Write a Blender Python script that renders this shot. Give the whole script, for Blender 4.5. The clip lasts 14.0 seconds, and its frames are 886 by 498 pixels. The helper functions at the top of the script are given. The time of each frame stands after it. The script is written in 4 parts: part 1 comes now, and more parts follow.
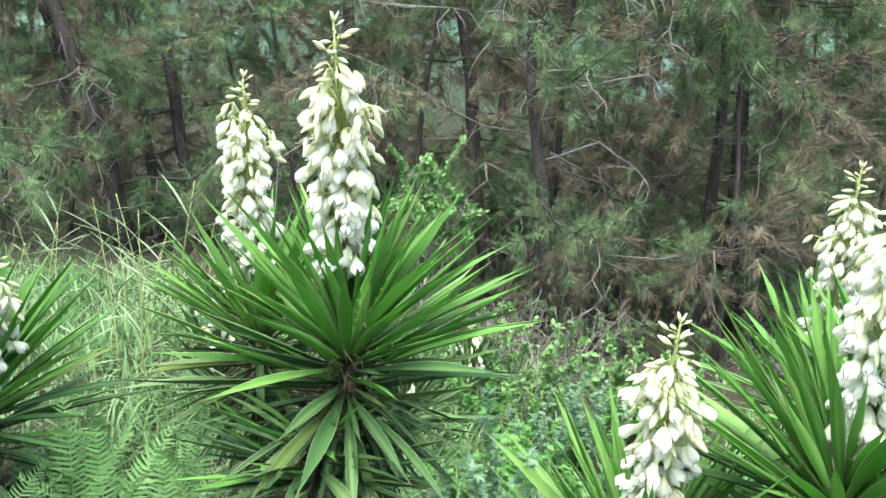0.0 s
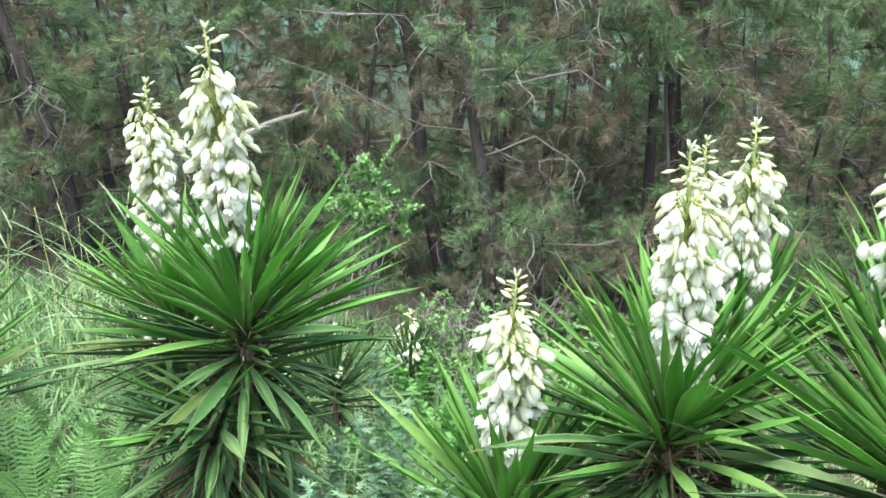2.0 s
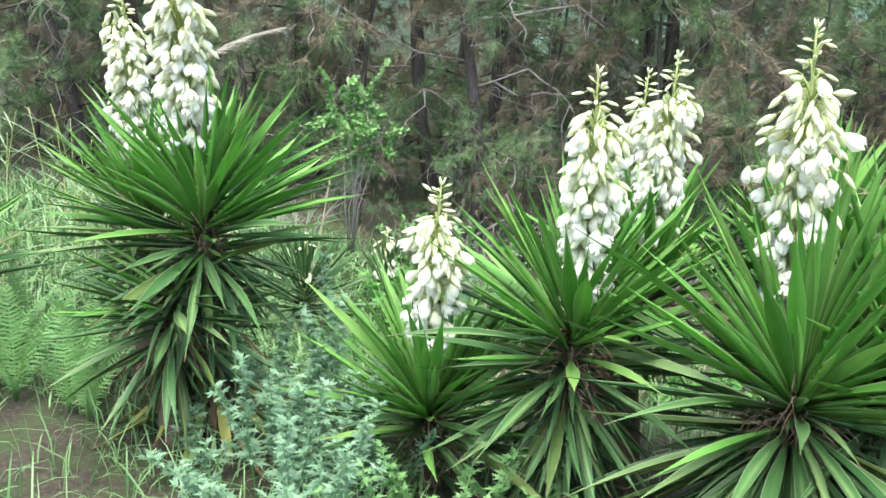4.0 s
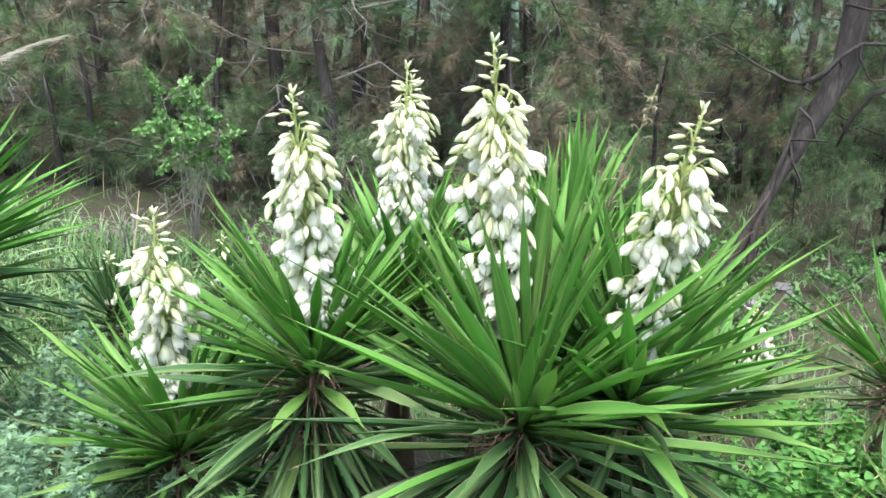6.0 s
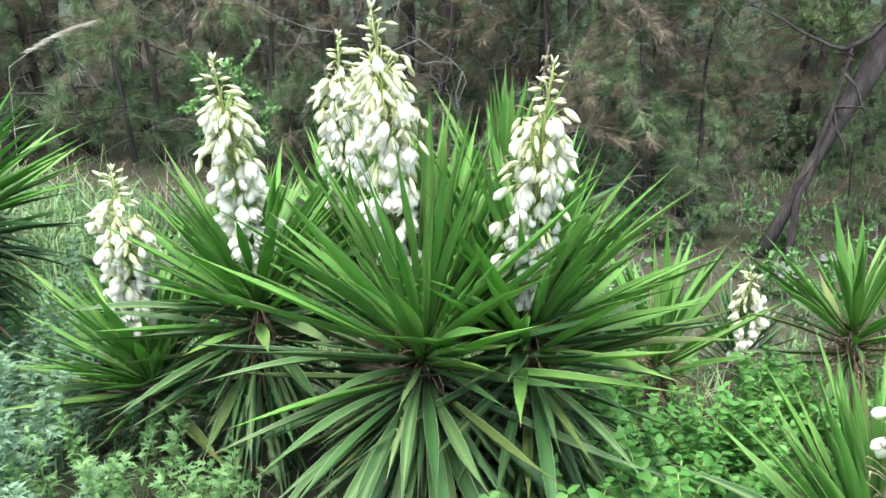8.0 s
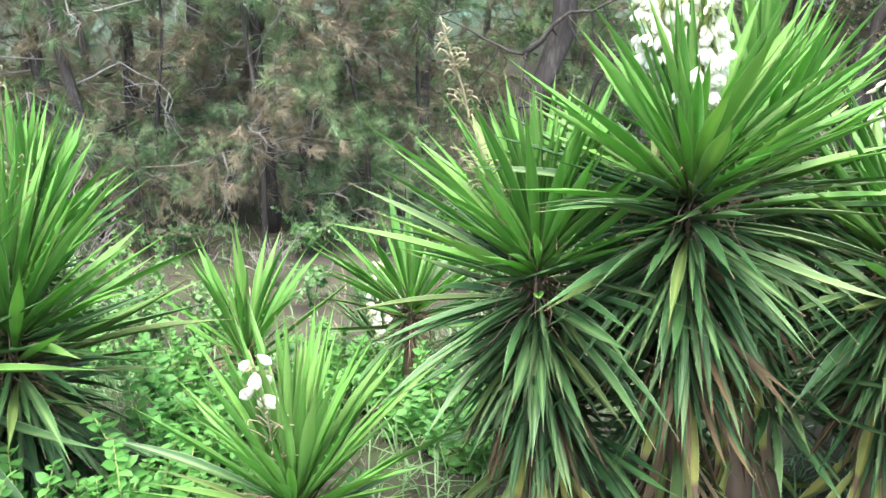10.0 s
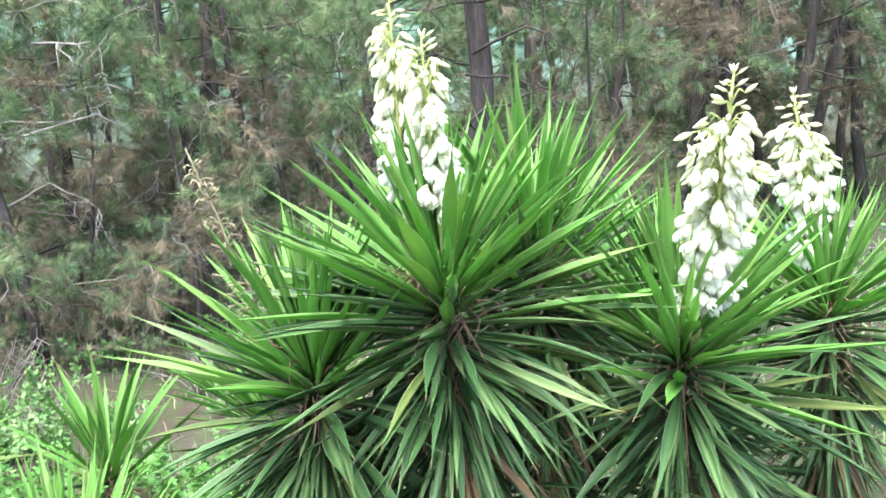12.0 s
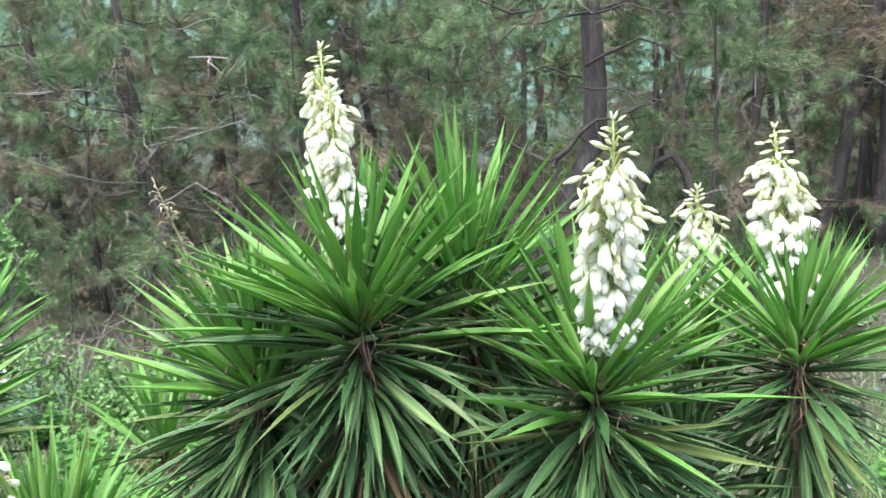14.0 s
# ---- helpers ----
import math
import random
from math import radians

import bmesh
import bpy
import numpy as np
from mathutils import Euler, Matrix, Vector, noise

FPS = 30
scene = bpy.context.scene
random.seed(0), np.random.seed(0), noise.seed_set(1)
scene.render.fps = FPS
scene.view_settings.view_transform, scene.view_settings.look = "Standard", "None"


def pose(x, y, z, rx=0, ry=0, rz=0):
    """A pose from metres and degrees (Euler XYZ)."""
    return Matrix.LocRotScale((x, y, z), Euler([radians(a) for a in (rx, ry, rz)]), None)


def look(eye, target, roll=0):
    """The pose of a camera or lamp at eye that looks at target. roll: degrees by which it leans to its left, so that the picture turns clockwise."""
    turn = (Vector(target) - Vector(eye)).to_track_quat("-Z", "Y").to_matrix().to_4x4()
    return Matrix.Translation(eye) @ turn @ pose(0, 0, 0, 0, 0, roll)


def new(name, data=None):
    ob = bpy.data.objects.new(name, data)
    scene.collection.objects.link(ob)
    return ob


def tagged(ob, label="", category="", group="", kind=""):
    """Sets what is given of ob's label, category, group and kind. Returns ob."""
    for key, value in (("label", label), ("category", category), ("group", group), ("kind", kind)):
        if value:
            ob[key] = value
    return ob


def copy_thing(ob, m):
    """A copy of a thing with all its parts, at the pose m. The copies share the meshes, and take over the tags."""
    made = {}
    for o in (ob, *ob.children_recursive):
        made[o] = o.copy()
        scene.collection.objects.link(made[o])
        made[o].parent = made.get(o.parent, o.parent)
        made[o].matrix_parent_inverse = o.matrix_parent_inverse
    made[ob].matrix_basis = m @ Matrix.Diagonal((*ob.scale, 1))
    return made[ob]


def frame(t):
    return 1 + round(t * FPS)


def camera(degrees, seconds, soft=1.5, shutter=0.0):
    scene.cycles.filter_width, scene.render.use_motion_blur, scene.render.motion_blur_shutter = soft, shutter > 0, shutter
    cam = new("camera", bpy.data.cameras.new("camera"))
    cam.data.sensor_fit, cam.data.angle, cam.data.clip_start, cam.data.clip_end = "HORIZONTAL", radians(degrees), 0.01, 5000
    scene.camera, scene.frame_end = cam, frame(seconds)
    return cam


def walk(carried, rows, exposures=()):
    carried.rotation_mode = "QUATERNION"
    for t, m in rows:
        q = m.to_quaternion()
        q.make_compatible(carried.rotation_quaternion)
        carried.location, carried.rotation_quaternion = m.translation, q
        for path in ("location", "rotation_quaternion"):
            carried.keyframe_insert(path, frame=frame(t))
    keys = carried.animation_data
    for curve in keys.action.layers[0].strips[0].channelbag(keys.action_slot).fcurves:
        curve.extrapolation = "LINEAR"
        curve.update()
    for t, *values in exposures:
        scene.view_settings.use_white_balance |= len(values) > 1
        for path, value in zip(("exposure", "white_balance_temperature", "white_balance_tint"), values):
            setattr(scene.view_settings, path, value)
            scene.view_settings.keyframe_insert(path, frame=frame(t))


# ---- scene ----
cam = camera(57.0, 14.0, soft=1.5, shutter=0.15)
PATH = [
    (0, (0.04, 0.0, 1.6), (-0.116, 1.964, 1.259), 4.0),
    (0.5, (0.083, -0.13, 1.564), (-0.106, 1.837, 1.252), 2.9),
    (1, (0.138, -0.265, 1.55), (-0.053, 1.7, 1.231), 1.6),
    (1.5, (0.22, -0.298, 1.559), (0.033, 1.668, 1.245), 0.7),
    (2, (0.409, -0.281, 1.569), (0.29, 1.689, 1.244), 1.5),
    (2.5, (0.454, -0.286, 1.576), (0.353, 1.677, 1.207), 1.9),
    (2.7, (0.436, -0.31, 1.575), (0.335, 1.649, 1.183), 2.3),
    (4.8, (0.927, -0.554, 1.522), (0.808, 1.381, 1.03), 6.2),
    (5, (0.977, -0.518, 1.546), (0.917, 1.431, 1.103), 6.0),
    (5.5, (1.109, -0.409, 1.631), (1.082, 1.536, 1.169), 5.4),
    (6, (1.288, -0.337, 1.671), (1.328, 1.596, 1.162), 3.0),
    (6.5, (1.432, -0.331, 1.682), (1.523, 1.583, 1.111), 1.4),
    (7, (1.693, -0.355, 1.722), (1.588, 1.551, 1.124), 0.5),
    (7.5, (1.788, -0.421, 1.716), (1.617, 1.478, 1.113), 0.3),
    (8, (1.876, -0.563, 1.652), (1.677, 1.347, 1.093), 1.1),
    (8.5, (2.063, -0.709, 1.625), (2.051, 1.219, 1.093), 2.6),
    (9, (2.496, -0.822, 1.578), (2.582, 1.113, 1.08), 0.8),
    (9.2, (2.692, -0.826, 1.569), (2.788, 1.105, 1.058), 0.4),
    (11.3, (3.463, -0.663, 1.668), (3.734, 1.26, 1.19), -2.7),
    (11.5, (3.588, -0.724, 1.641), (3.782, 1.22, 1.21), -3.3),
    (12, (3.784, -0.835, 1.664), (3.963, 1.134, 1.359), -4.6),
    (12.5, (4.01, -0.882, 1.671), (4.232, 1.1, 1.526), -6.4),
    (13, (4.199, -0.884, 1.719), (4.379, 1.094, 1.482), -5.3),
    (13.5, (4.395, -0.912, 1.715), (4.406, 1.07, 1.444), -5.0),
    (14, (4.576, -0.984, 1.719), (4.303, 0.978, 1.445), -3.8),
]
walk(cam, [(t, look(eye, target, roll)) for t, eye, target, roll in PATH],
     exposures=[(0.0, 1.82, 6250, 6), (2.7, 1.83, 6200, 7), (5.0, 1.92, 6200, 8), (6.5, 1.63, 6200, 10), (8.0, 1.72, 6200, 10), (9.2, 2.08, 6250, 9), (11.3, 2.59, 6200, 9), (12.0, 2.43, 6150, 12), (12.5, 2.12, 6150, 12), (13.5, 1.89, 6100, 13), (14.0, 1.96, 6120, 14)])

# ---- daylight: bright overcast ----
SUN_ELEV, SUN_AZ = radians(72), radians(195)
world = bpy.data.worlds.new("overcast_sky")
scene.world = world
world.use_nodes = True
wn = world.node_tree
sky = wn.nodes.new("ShaderNodeTexSky")
sky.sky_type = "NISHITA"
sky.sun_disc = False
sky.sun_elevation, sky.sun_rotation = SUN_ELEV, SUN_AZ
sky.dust_density, sky.air_density = 4.0, 1.0
wn.links.new(sky.outputs[0], wn.nodes["Background"].inputs[0])
wn.nodes["Background"].inputs[1].default_value = 0.15
sun = new("sun", bpy.data.lights.new("sun", "SUN"))
sun.data.energy, sun.data.angle, sun.data.color = 1.9, radians(50), (1.0, 0.985, 0.93)
sd = Vector((math.sin(SUN_AZ) * math.cos(SUN_ELEV), math.cos(SUN_AZ) * math.cos(SUN_ELEV), math.sin(SUN_ELEV)))
sun.matrix_world = look(sd * 30, (0, 0, 0))


# ---- materials ----
class Mat:
    """A node material with a principled surface and a few shorthands."""

    def __init__(self, name, rough=0.6, spec=0.4):
        self.m = bpy.data.materials.new(name)
        self.m.use_nodes = True
        self.t = self.m.node_tree
        self.b = self.t.nodes["Principled BSDF"]
        self.b.inputs["Roughness"].default_value = rough
        self.b.inputs["Specular IOR Level"].default_value = spec

    def node(self, kind, **sets):
        n = self.t.nodes.new(kind)
        for k, v in sets.items():
            n.inputs[k.replace("_", " ")].default_value = v
        return n

    def link(self, a, b):
        self.t.links.new(a, b)

    def coords(self, kind="Object"):
        return self.node("ShaderNodeTexCoord").outputs[kind]

    def noise(self, scale, detail=4.0, vec=None, rough=0.55):
        n = self.node("ShaderNodeTexNoise", Scale=scale, Detail=detail, Roughness=rough)
        self.link(vec or self.coords(), n.inputs["Vector"])
        return n.outputs["Fac"]

    def stretch(self, vec, scale):
        n = self.node("ShaderNodeMapping")
        n.inputs["Scale"].default_value = scale
        self.link(vec, n.inputs["Vector"])
        return n.outputs[0]

    def ramp(self, fac, stops):
        n = self.node("ShaderNodeValToRGB")
        while len(n.color_ramp.elements) < len(stops):
            n.color_ramp.elements.new(0.5)
        for e, (p, c) in zip(n.color_ramp.elements, stops):
            e.position, e.color = p, (*c, 1)
        self.link(fac, n.inputs[0])
        return n.outputs[0]

    def mix(self, fac, a, b, mode="MIX"):
        n = self.node("ShaderNodeMix")
        n.data_type, n.blend_type = "RGBA", mode
        for sock, v in ((n.inputs[0], fac), (n.inputs[6], a), (n.inputs[7], b)):
            if isinstance(v, (int, float)):
                sock.default_value = v
            elif isinstance(v, tuple):
                sock.default_value = (*v, 1)
            else:
                self.link(v, sock)
        return n.outputs[2]

    def math(self, op, a, b=0.0):
        n = self.node("ShaderNodeMath")
        n.operation = op
        for sock, v in zip(n.inputs, (a, b)):
            if isinstance(v, (int, float)):
                sock.default_value = v
            else:
                self.link(v, sock)
        return n.outputs[0]

    def rand(self):
        return self.node("ShaderNodeObjectInfo").outputs["Random"]

    def island(self):
        return self.node("ShaderNodeNewGeometry").outputs["Random Per Island"]

    def bump(self, height, strength=0.3, distance=0.01):
        n = self.node("ShaderNodeBump", Strength=strength, Distance=distance)
        self.link(height, n.inputs["Height"])
        self.link(n.outputs[0], self.b.inputs["Normal"])

    def done(self, color, thin=0.0, tint=None):
        self.link(color, self.b.inputs["Base Color"])
        if thin:
            tr = self.node("ShaderNodeBsdfTranslucent")
            self.link(tint or color, tr.inputs[0])
            mx = self.node("ShaderNodeMixShader")
            mx.inputs[0].default_value = thin
            self.link(self.b.outputs[0], mx.inputs[1])
            self.link(tr.outputs[0], mx.inputs[2])
            self.link(mx.outputs[0], self.t.nodes["Material Output"].inputs[0])
        return self.m


def sword_leaf_material(name, dark, light, edge, tip, foot, foot_run=0.3, rough=0.38, thin=0.3, tip_at=0.93):
    m = Mat(name, rough + 0.04, 0.28)
    uv = m.coords("UV")
    sep = m.node("ShaderNodeSeparateXYZ")
    m.link(uv, sep.inputs[0])
    u, v = sep.outputs[0], sep.outputs[1]
    rim = tuple(0.5 * e + 0.5 * w for e, w in zip(edge, (0.55, 0.58, 0.40)))
    lines = m.noise(1.0, 3.0, m.stretch(uv, (22, 1.2, 1)))
    blot = m.noise(9.0, 3.0)
    own = m.math("FRACT", m.math("ADD", m.rand(), m.math("MULTIPLY", m.island(), 3.7)))
    base = m.mix(m.math("ADD", m.math("MULTIPLY", own, 0.75), m.math("MULTIPLY", m.ramp(lines, [(0.36, (0, 0, 0)), (0.64, (1, 1, 1))]), 0.32)), dark, light)
    base = m.mix(m.math("MULTIPLY", blot, 0.35), base, light)
    yellowish = m.ramp(m.math("FRACT", m.math("MULTIPLY", own, 17.1)), [(0.72, (0, 0, 0)), (1.0, (0.5, 0.5, 0.5))])
    base = m.mix(m.math("MULTIPLY", yellowish, m.ramp(v, [(0.1, (0.2, 0.2, 0.2)), (0.7, (1, 1, 1))])), base, edge)
    # the narrow base fades into another tone; a yellower band runs along the middle of some leaves
    base = m.mix(m.ramp(v, [(0.0, (0.85, 0.85, 0.85)), (foot_run, (0, 0, 0))]), base, foot)
    off = m.math("ABSOLUTE", m.math("SUBTRACT", u, 0.5))
    band = m.math("MULTIPLY", m.ramp(off, [(0.04, (1, 1, 1)), (0.26, (0, 0, 0))]), m.ramp(v, [(0.15, (0, 0, 0)), (0.4, (1, 1, 1)), (0.8, (1, 1, 1)), (0.95, (0, 0, 0))]))
    some = m.ramp(m.math("FRACT", m.math("MULTIPLY", own, 7.3)), [(0.3, (0, 0, 0)), (1.0, (0.55, 0.55, 0.55))])
    base = m.mix(m.math("MULTIPLY", band, some), base, edge)
    base = m.mix(m.ramp(off, [(0.44, (0, 0, 0)), (0.485, (0.6, 0.6, 0.6))]), base, rim)
    base = m.mix(m.ramp(v, [(tip_at, (0, 0, 0)), (min(0.99, tip_at + 0.045), (1, 1, 1))]), base, tip)
    m.bump(lines, 0.25, 0.003)
    return m.done(base, thin)


# Two greens: leaf age, plus light above and shade below put into the colour.
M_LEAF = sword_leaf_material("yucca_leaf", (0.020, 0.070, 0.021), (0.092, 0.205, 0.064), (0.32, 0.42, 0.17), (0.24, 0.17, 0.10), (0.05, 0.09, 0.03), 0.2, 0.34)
M_YOUNG_LIT = sword_leaf_material("young_yucca_leaf", (0.060, 0.19, 0.030), (0.225, 0.50, 0.106), (0.40, 0.55, 0.18), (0.24, 0.17, 0.10), (0.17, 0.35, 0.07), 0.35, 0.36, 0.45)
M_OLD = sword_leaf_material("old_yucca_leaf", (0.045, 0.10, 0.022), (0.15, 0.22, 0.055), (0.33, 0.36, 0.12), (0.2, 0.1, 0.045), (0.12, 0.11, 0.04), 0.25, 0.5)
M_DRY = sword_leaf_material("dry_yucca_leaf", (0.055, 0.038, 0.022), (0.19, 0.13, 0.065), (0.32, 0.25, 0.11), (0.12, 0.07, 0.04), (0.12, 0.07, 0.04), 0.2, 0.75)

M_HANG = sword_leaf_material("yellowing_yucca_leaf", (0.11, 0.14, 0.03), (0.33, 0.32, 0.075), (0.40, 0.36, 0.11), (0.13, 0.085, 0.05), (0.09, 0.13, 0.035), 0.4, 0.6, 0.2, 0.72)


def petal_material():
    m = Mat("cream_petal", 0.5, 0.3)
    sep = m.node("ShaderNodeSeparateXYZ")
    m.link(m.coords("UV"), sep.inputs[0])
    c = m.ramp(sep.outputs[1], [(0.0, (0.52, 0.58, 0.28)), (0.3, (0.78, 0.80, 0.58)), (0.7, (0.87, 0.87, 0.74))])
    c = m.mix(m.math("MULTIPLY", m.rand(), 0.45), c, (0.90, 0.90, 0.84))
    m.bump(m.noise(60.0), 0.15, 0.003)
    return m.done(c, 0.3)


def bud_material():
    m = Mat("greenish_bud", 0.5, 0.3)
    sep = m.node("ShaderNodeSeparateXYZ")
    m.link(m.coords("UV"), sep.inputs[0])
    c = m.ramp(sep.outputs[1], [(0.0, (0.42, 0.50, 0.17)), (0.4, (0.70, 0.73, 0.40)), (1.0, (0.74, 0.75, 0.50))])
    c = m.mix(m.math("MULTIPLY", m.rand(), 0.5), c, (0.82, 0.83, 0.64))
    return m.done(c, 0.2)


def plain_plant(name, dark, light, rough=0.55, scale=14.0, thin=0.0, spec=0.35, each=0.5):
    m = Mat(name, rough, spec)
    n = m.noise(scale, 4.0)
    f = m.math("ADD", m.math("MULTIPLY", n, 1 - each), m.math("MULTIPLY", m.island(), each))
    c = m.mix(f, dark, light)
    if not thin:
        m.bump(n, 0.3, 0.01)
    return m.done(c, thin)


M_PETAL, M_BUD = petal_material(), bud_material()
M_STALK = plain_plant("flower_stalk", (0.26, 0.34, 0.09), (0.42, 0.46, 0.18), 0.5, 30)
M_DEADSTALK = plain_plant("withered_stalk", (0.15, 0.13, 0.07), (0.40, 0.35, 0.22), 0.8, 40)
M_TRUNK = plain_plant("fibrous_trunk", (0.06, 0.044, 0.03), (0.20, 0.14, 0.09), 0.9, 25)


def needle_material():
    """Long pine needles: tufts differ in green, some older ones turn a dull brown."""
    m = Mat("pine_needles", 0.5, 0.3)
    tuft, bough = m.noise(5.5, 2.0), m.noise(0.9, 3.0)
    f = m.math("ADD", m.ramp(tuft, [(0.36, (0, 0, 0)), (0.64, (0.7, 0.7, 0.7))]), m.math("MULTIPLY", m.island(), 0.3))
    c = m.ramp(f, [(0.0, (0.07, 0.13, 0.06)), (0.45, (0.13, 0.21, 0.095)), (1.0, (0.27, 0.365, 0.165))])
    c = m.mix(m.ramp(m.math("ADD", bough, m.math("MULTIPLY", tuft, 0.25)), [(0.68, (0, 0, 0)), (0.84, (0.8, 0.8, 0.8))]), c, (0.23, 0.195, 0.125))
    return m.done(c, 0.2)


M_NEEDLE = needle_material()
M_BROWN = plain_plant("brown_needles", (0.12, 0.102, 0.066), (0.25, 0.21, 0.135), 0.7, 2.2, 0.1, 0.3, 0.35)
M_FIBRE = plain_plant("leaf_fibre", (0.14, 0.085, 0.055), (0.34, 0.24, 0.16), 0.85, 30)
M_SAPLING = plain_plant("sapling_leaf", (0.10, 0.23, 0.06), (0.25, 0.41, 0.15), 0.5, 8, 0.3)
M_TWIG = plain_plant("grey_twig", (0.11, 0.097, 0.088), (0.30, 0.27, 0.245), 0.85, 20)
M_SNAG = plain_plant("bleached_dead_wood", (0.20, 0.185, 0.17), (0.46, 0.43, 0.40), 0.85, 20)
M_GRASS = plain_plant("meadow_grass", (0.055, 0.14, 0.035), (0.29, 0.45, 0.20), 0.5, 3, 0.25, 0.35, 0.65)
M_STRAW = plain_plant("dry_grass", (0.26, 0.20, 0.11), (0.48, 0.41, 0.27), 0.7, 6, 0.2)
M_HERB = plain_plant("bright_herb_leaf", (0.055, 0.20, 0.035), (0.19, 0.42, 0.10), 0.5, 8, 0.3)
M_MUGWORT = plain_plant("silvery_weed_leaf", (0.06, 0.15, 0.07), (0.27, 0.41, 0.25), 0.6, 8, 0.2)
M_SHRUB = plain_plant("shrub_leaf", (0.07, 0.18, 0.05), (0.22, 0.38, 0.14), 0.5, 8, 0.25)
M_FERN = plain_plant("fern_leaf", (0.13, 0.30, 0.09), (0.30, 0.50, 0.19), 0.5, 8, 0.3)
M_REED = plain_plant("reed_leaf", (0.17, 0.27, 0.12), (0.40, 0.50, 0.30), 0.5, 6, 0.25)
M_PLUME = plain_plant("plume_grass", (0.46, 0.42, 0.34), (0.70, 0.65, 0.56), 0.7, 10, 0.3)


def bark_material():
    m = Mat("pine_bark", 0.9, 0.2)
    v = m.stretch(m.coords(), (1, 1, 0.14))
    cracks = m.node("ShaderNodeTexVoronoi", Scale=38.0)
    cracks.feature = "DISTANCE_TO_EDGE"
    m.link(v, cracks.inputs["Vector"])
    n = m.noise(14.0, 6.0, v)
    c = m.ramp(n, [(0.25, (0.032, 0.028, 0.026)), (0.55, (0.078, 0.068, 0.062)), (0.8, (0.145, 0.128, 0.118))])
    c = m.mix(m.ramp(cracks.outputs[0], [(0.0, (0.5, 0.5, 0.5)), (0.2, (0, 0, 0))]), c, (0.03, 0.024, 0.02))
    m.bump(n, 0.8, 0.03)
    return m.done(c)


def ground_material():
    m = Mat("forest_soil", 0.95, 0.15)
    v = m.coords()
    big, mid, fine = m.noise(0.45, 5.0, v), m.noise(5.0, 6.0, v), m.noise(45.0, 6.0, v, 0.7)
    c = m.ramp(fine, [(0.25, (0.024, 0.02, 0.015)), (0.5, (0.058, 0.048, 0.036)), (0.75, (0.125, 0.106, 0.083))])
    c = m.mix(m.ramp(mid, [(0.42, (0, 0, 0)), (0.62, (0.7, 0.7, 0.7))]), c, (0.055, 0.09, 0.03))
    c = m.mix(m.ramp(big, [(0.45, (0, 0, 0)), (0.65, (0.5, 0.5, 0.5))]), c, (0.095, 0.085, 0.07))
    sep = m.node("ShaderNodeSeparateXYZ")
    m.link(v, sep.inputs[0])
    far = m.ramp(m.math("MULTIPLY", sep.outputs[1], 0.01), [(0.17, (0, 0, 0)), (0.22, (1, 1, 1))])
    # paler ground on the unseen camera side, added to bounce light onto leaves
    bounce_strip = m.ramp(m.math("ADD", m.math("MULTIPLY", sep.outputs[1], 0.1), m.math("MULTIPLY", mid, 0.1)), [(0.07, (1, 1, 1)), (0.13, (0, 0, 0))])
    c = m.mix(bounce_strip, c, m.mix(m.ramp(mid, [(0.48, (0, 0, 0)), (0.66, (0.8, 0.8, 0.8))]), m.mix(fine, (0.085, 0.075, 0.06), (0.18, 0.165, 0.14)), (0.07, 0.10, 0.045)))
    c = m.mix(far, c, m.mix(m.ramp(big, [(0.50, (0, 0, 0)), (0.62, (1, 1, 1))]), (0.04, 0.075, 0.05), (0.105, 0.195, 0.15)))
    m.bump(fine, 0.7, 0.04)
    return m.done(c)


def stone_material():
    m = Mat("grey_stone", 0.85, 0.3)
    n, f = m.noise(4.0, 6.0), m.noise(40.0, 5.0)
    c = m.ramp(n, [(0.3, (0.09, 0.09, 0.09)), (0.7, (0.20, 0.20, 0.20))])
    c = m.mix(m.math("MULTIPLY", f, 0.5), c, (0.16, 0.15, 0.13))
    m.bump(f, 0.6, 0.02)
    return m.done(c)


M_BARK, M_GROUND, M_STONE = bark_material(), ground_material(), stone_material()


# ---- mesh helpers ----
SOURCE = {}


def mesh_of(name, verts, faces, material, uvs=None, smooth=True):
    me = bpy.data.meshes.new(name)
    if uvs is not None:
        SOURCE[me.name] = (verts, faces, uvs)
    me.from_pydata([tuple(v) for v in verts], [], [tuple(f) for f in faces])
    if uvs is not None:
        layer = me.uv_layers.new(name="UVMap")
        idx = np.empty(len(me.loops), dtype=np.int32)
        me.loops.foreach_get("vertex_index", idx)
        layer.data.foreach_set("uv", np.asarray(uvs, dtype=np.float32)[idx].ravel())
    me.polygons.foreach_set("use_smooth", [smooth] * len(me.polygons))
    me.materials.append(material)
    me.update()
    return me


def tri_mesh(name, verts, tris, material):
    """A large mesh of triangles from arrays."""
    verts, tris = np.asarray(verts, np.float32), np.asarray(tris, np.int32)
    me = bpy.data.meshes.new(name)
    me.vertices.add(len(verts))
    me.vertices.foreach_set("co", verts.ravel())
    me.loops.add(tris.size)
    me.loops.foreach_set("vertex_index", tris.ravel())
    me.polygons.add(len(tris))
    me.polygons.foreach_set("loop_start", np.arange(0, tris.size, 3, dtype=np.int32))
    me.polygons.foreach_set("loop_total", np.full(len(tris), 3, np.int32))
    me.update(calc_edges=True)
    me.materials.append(material)
    return me


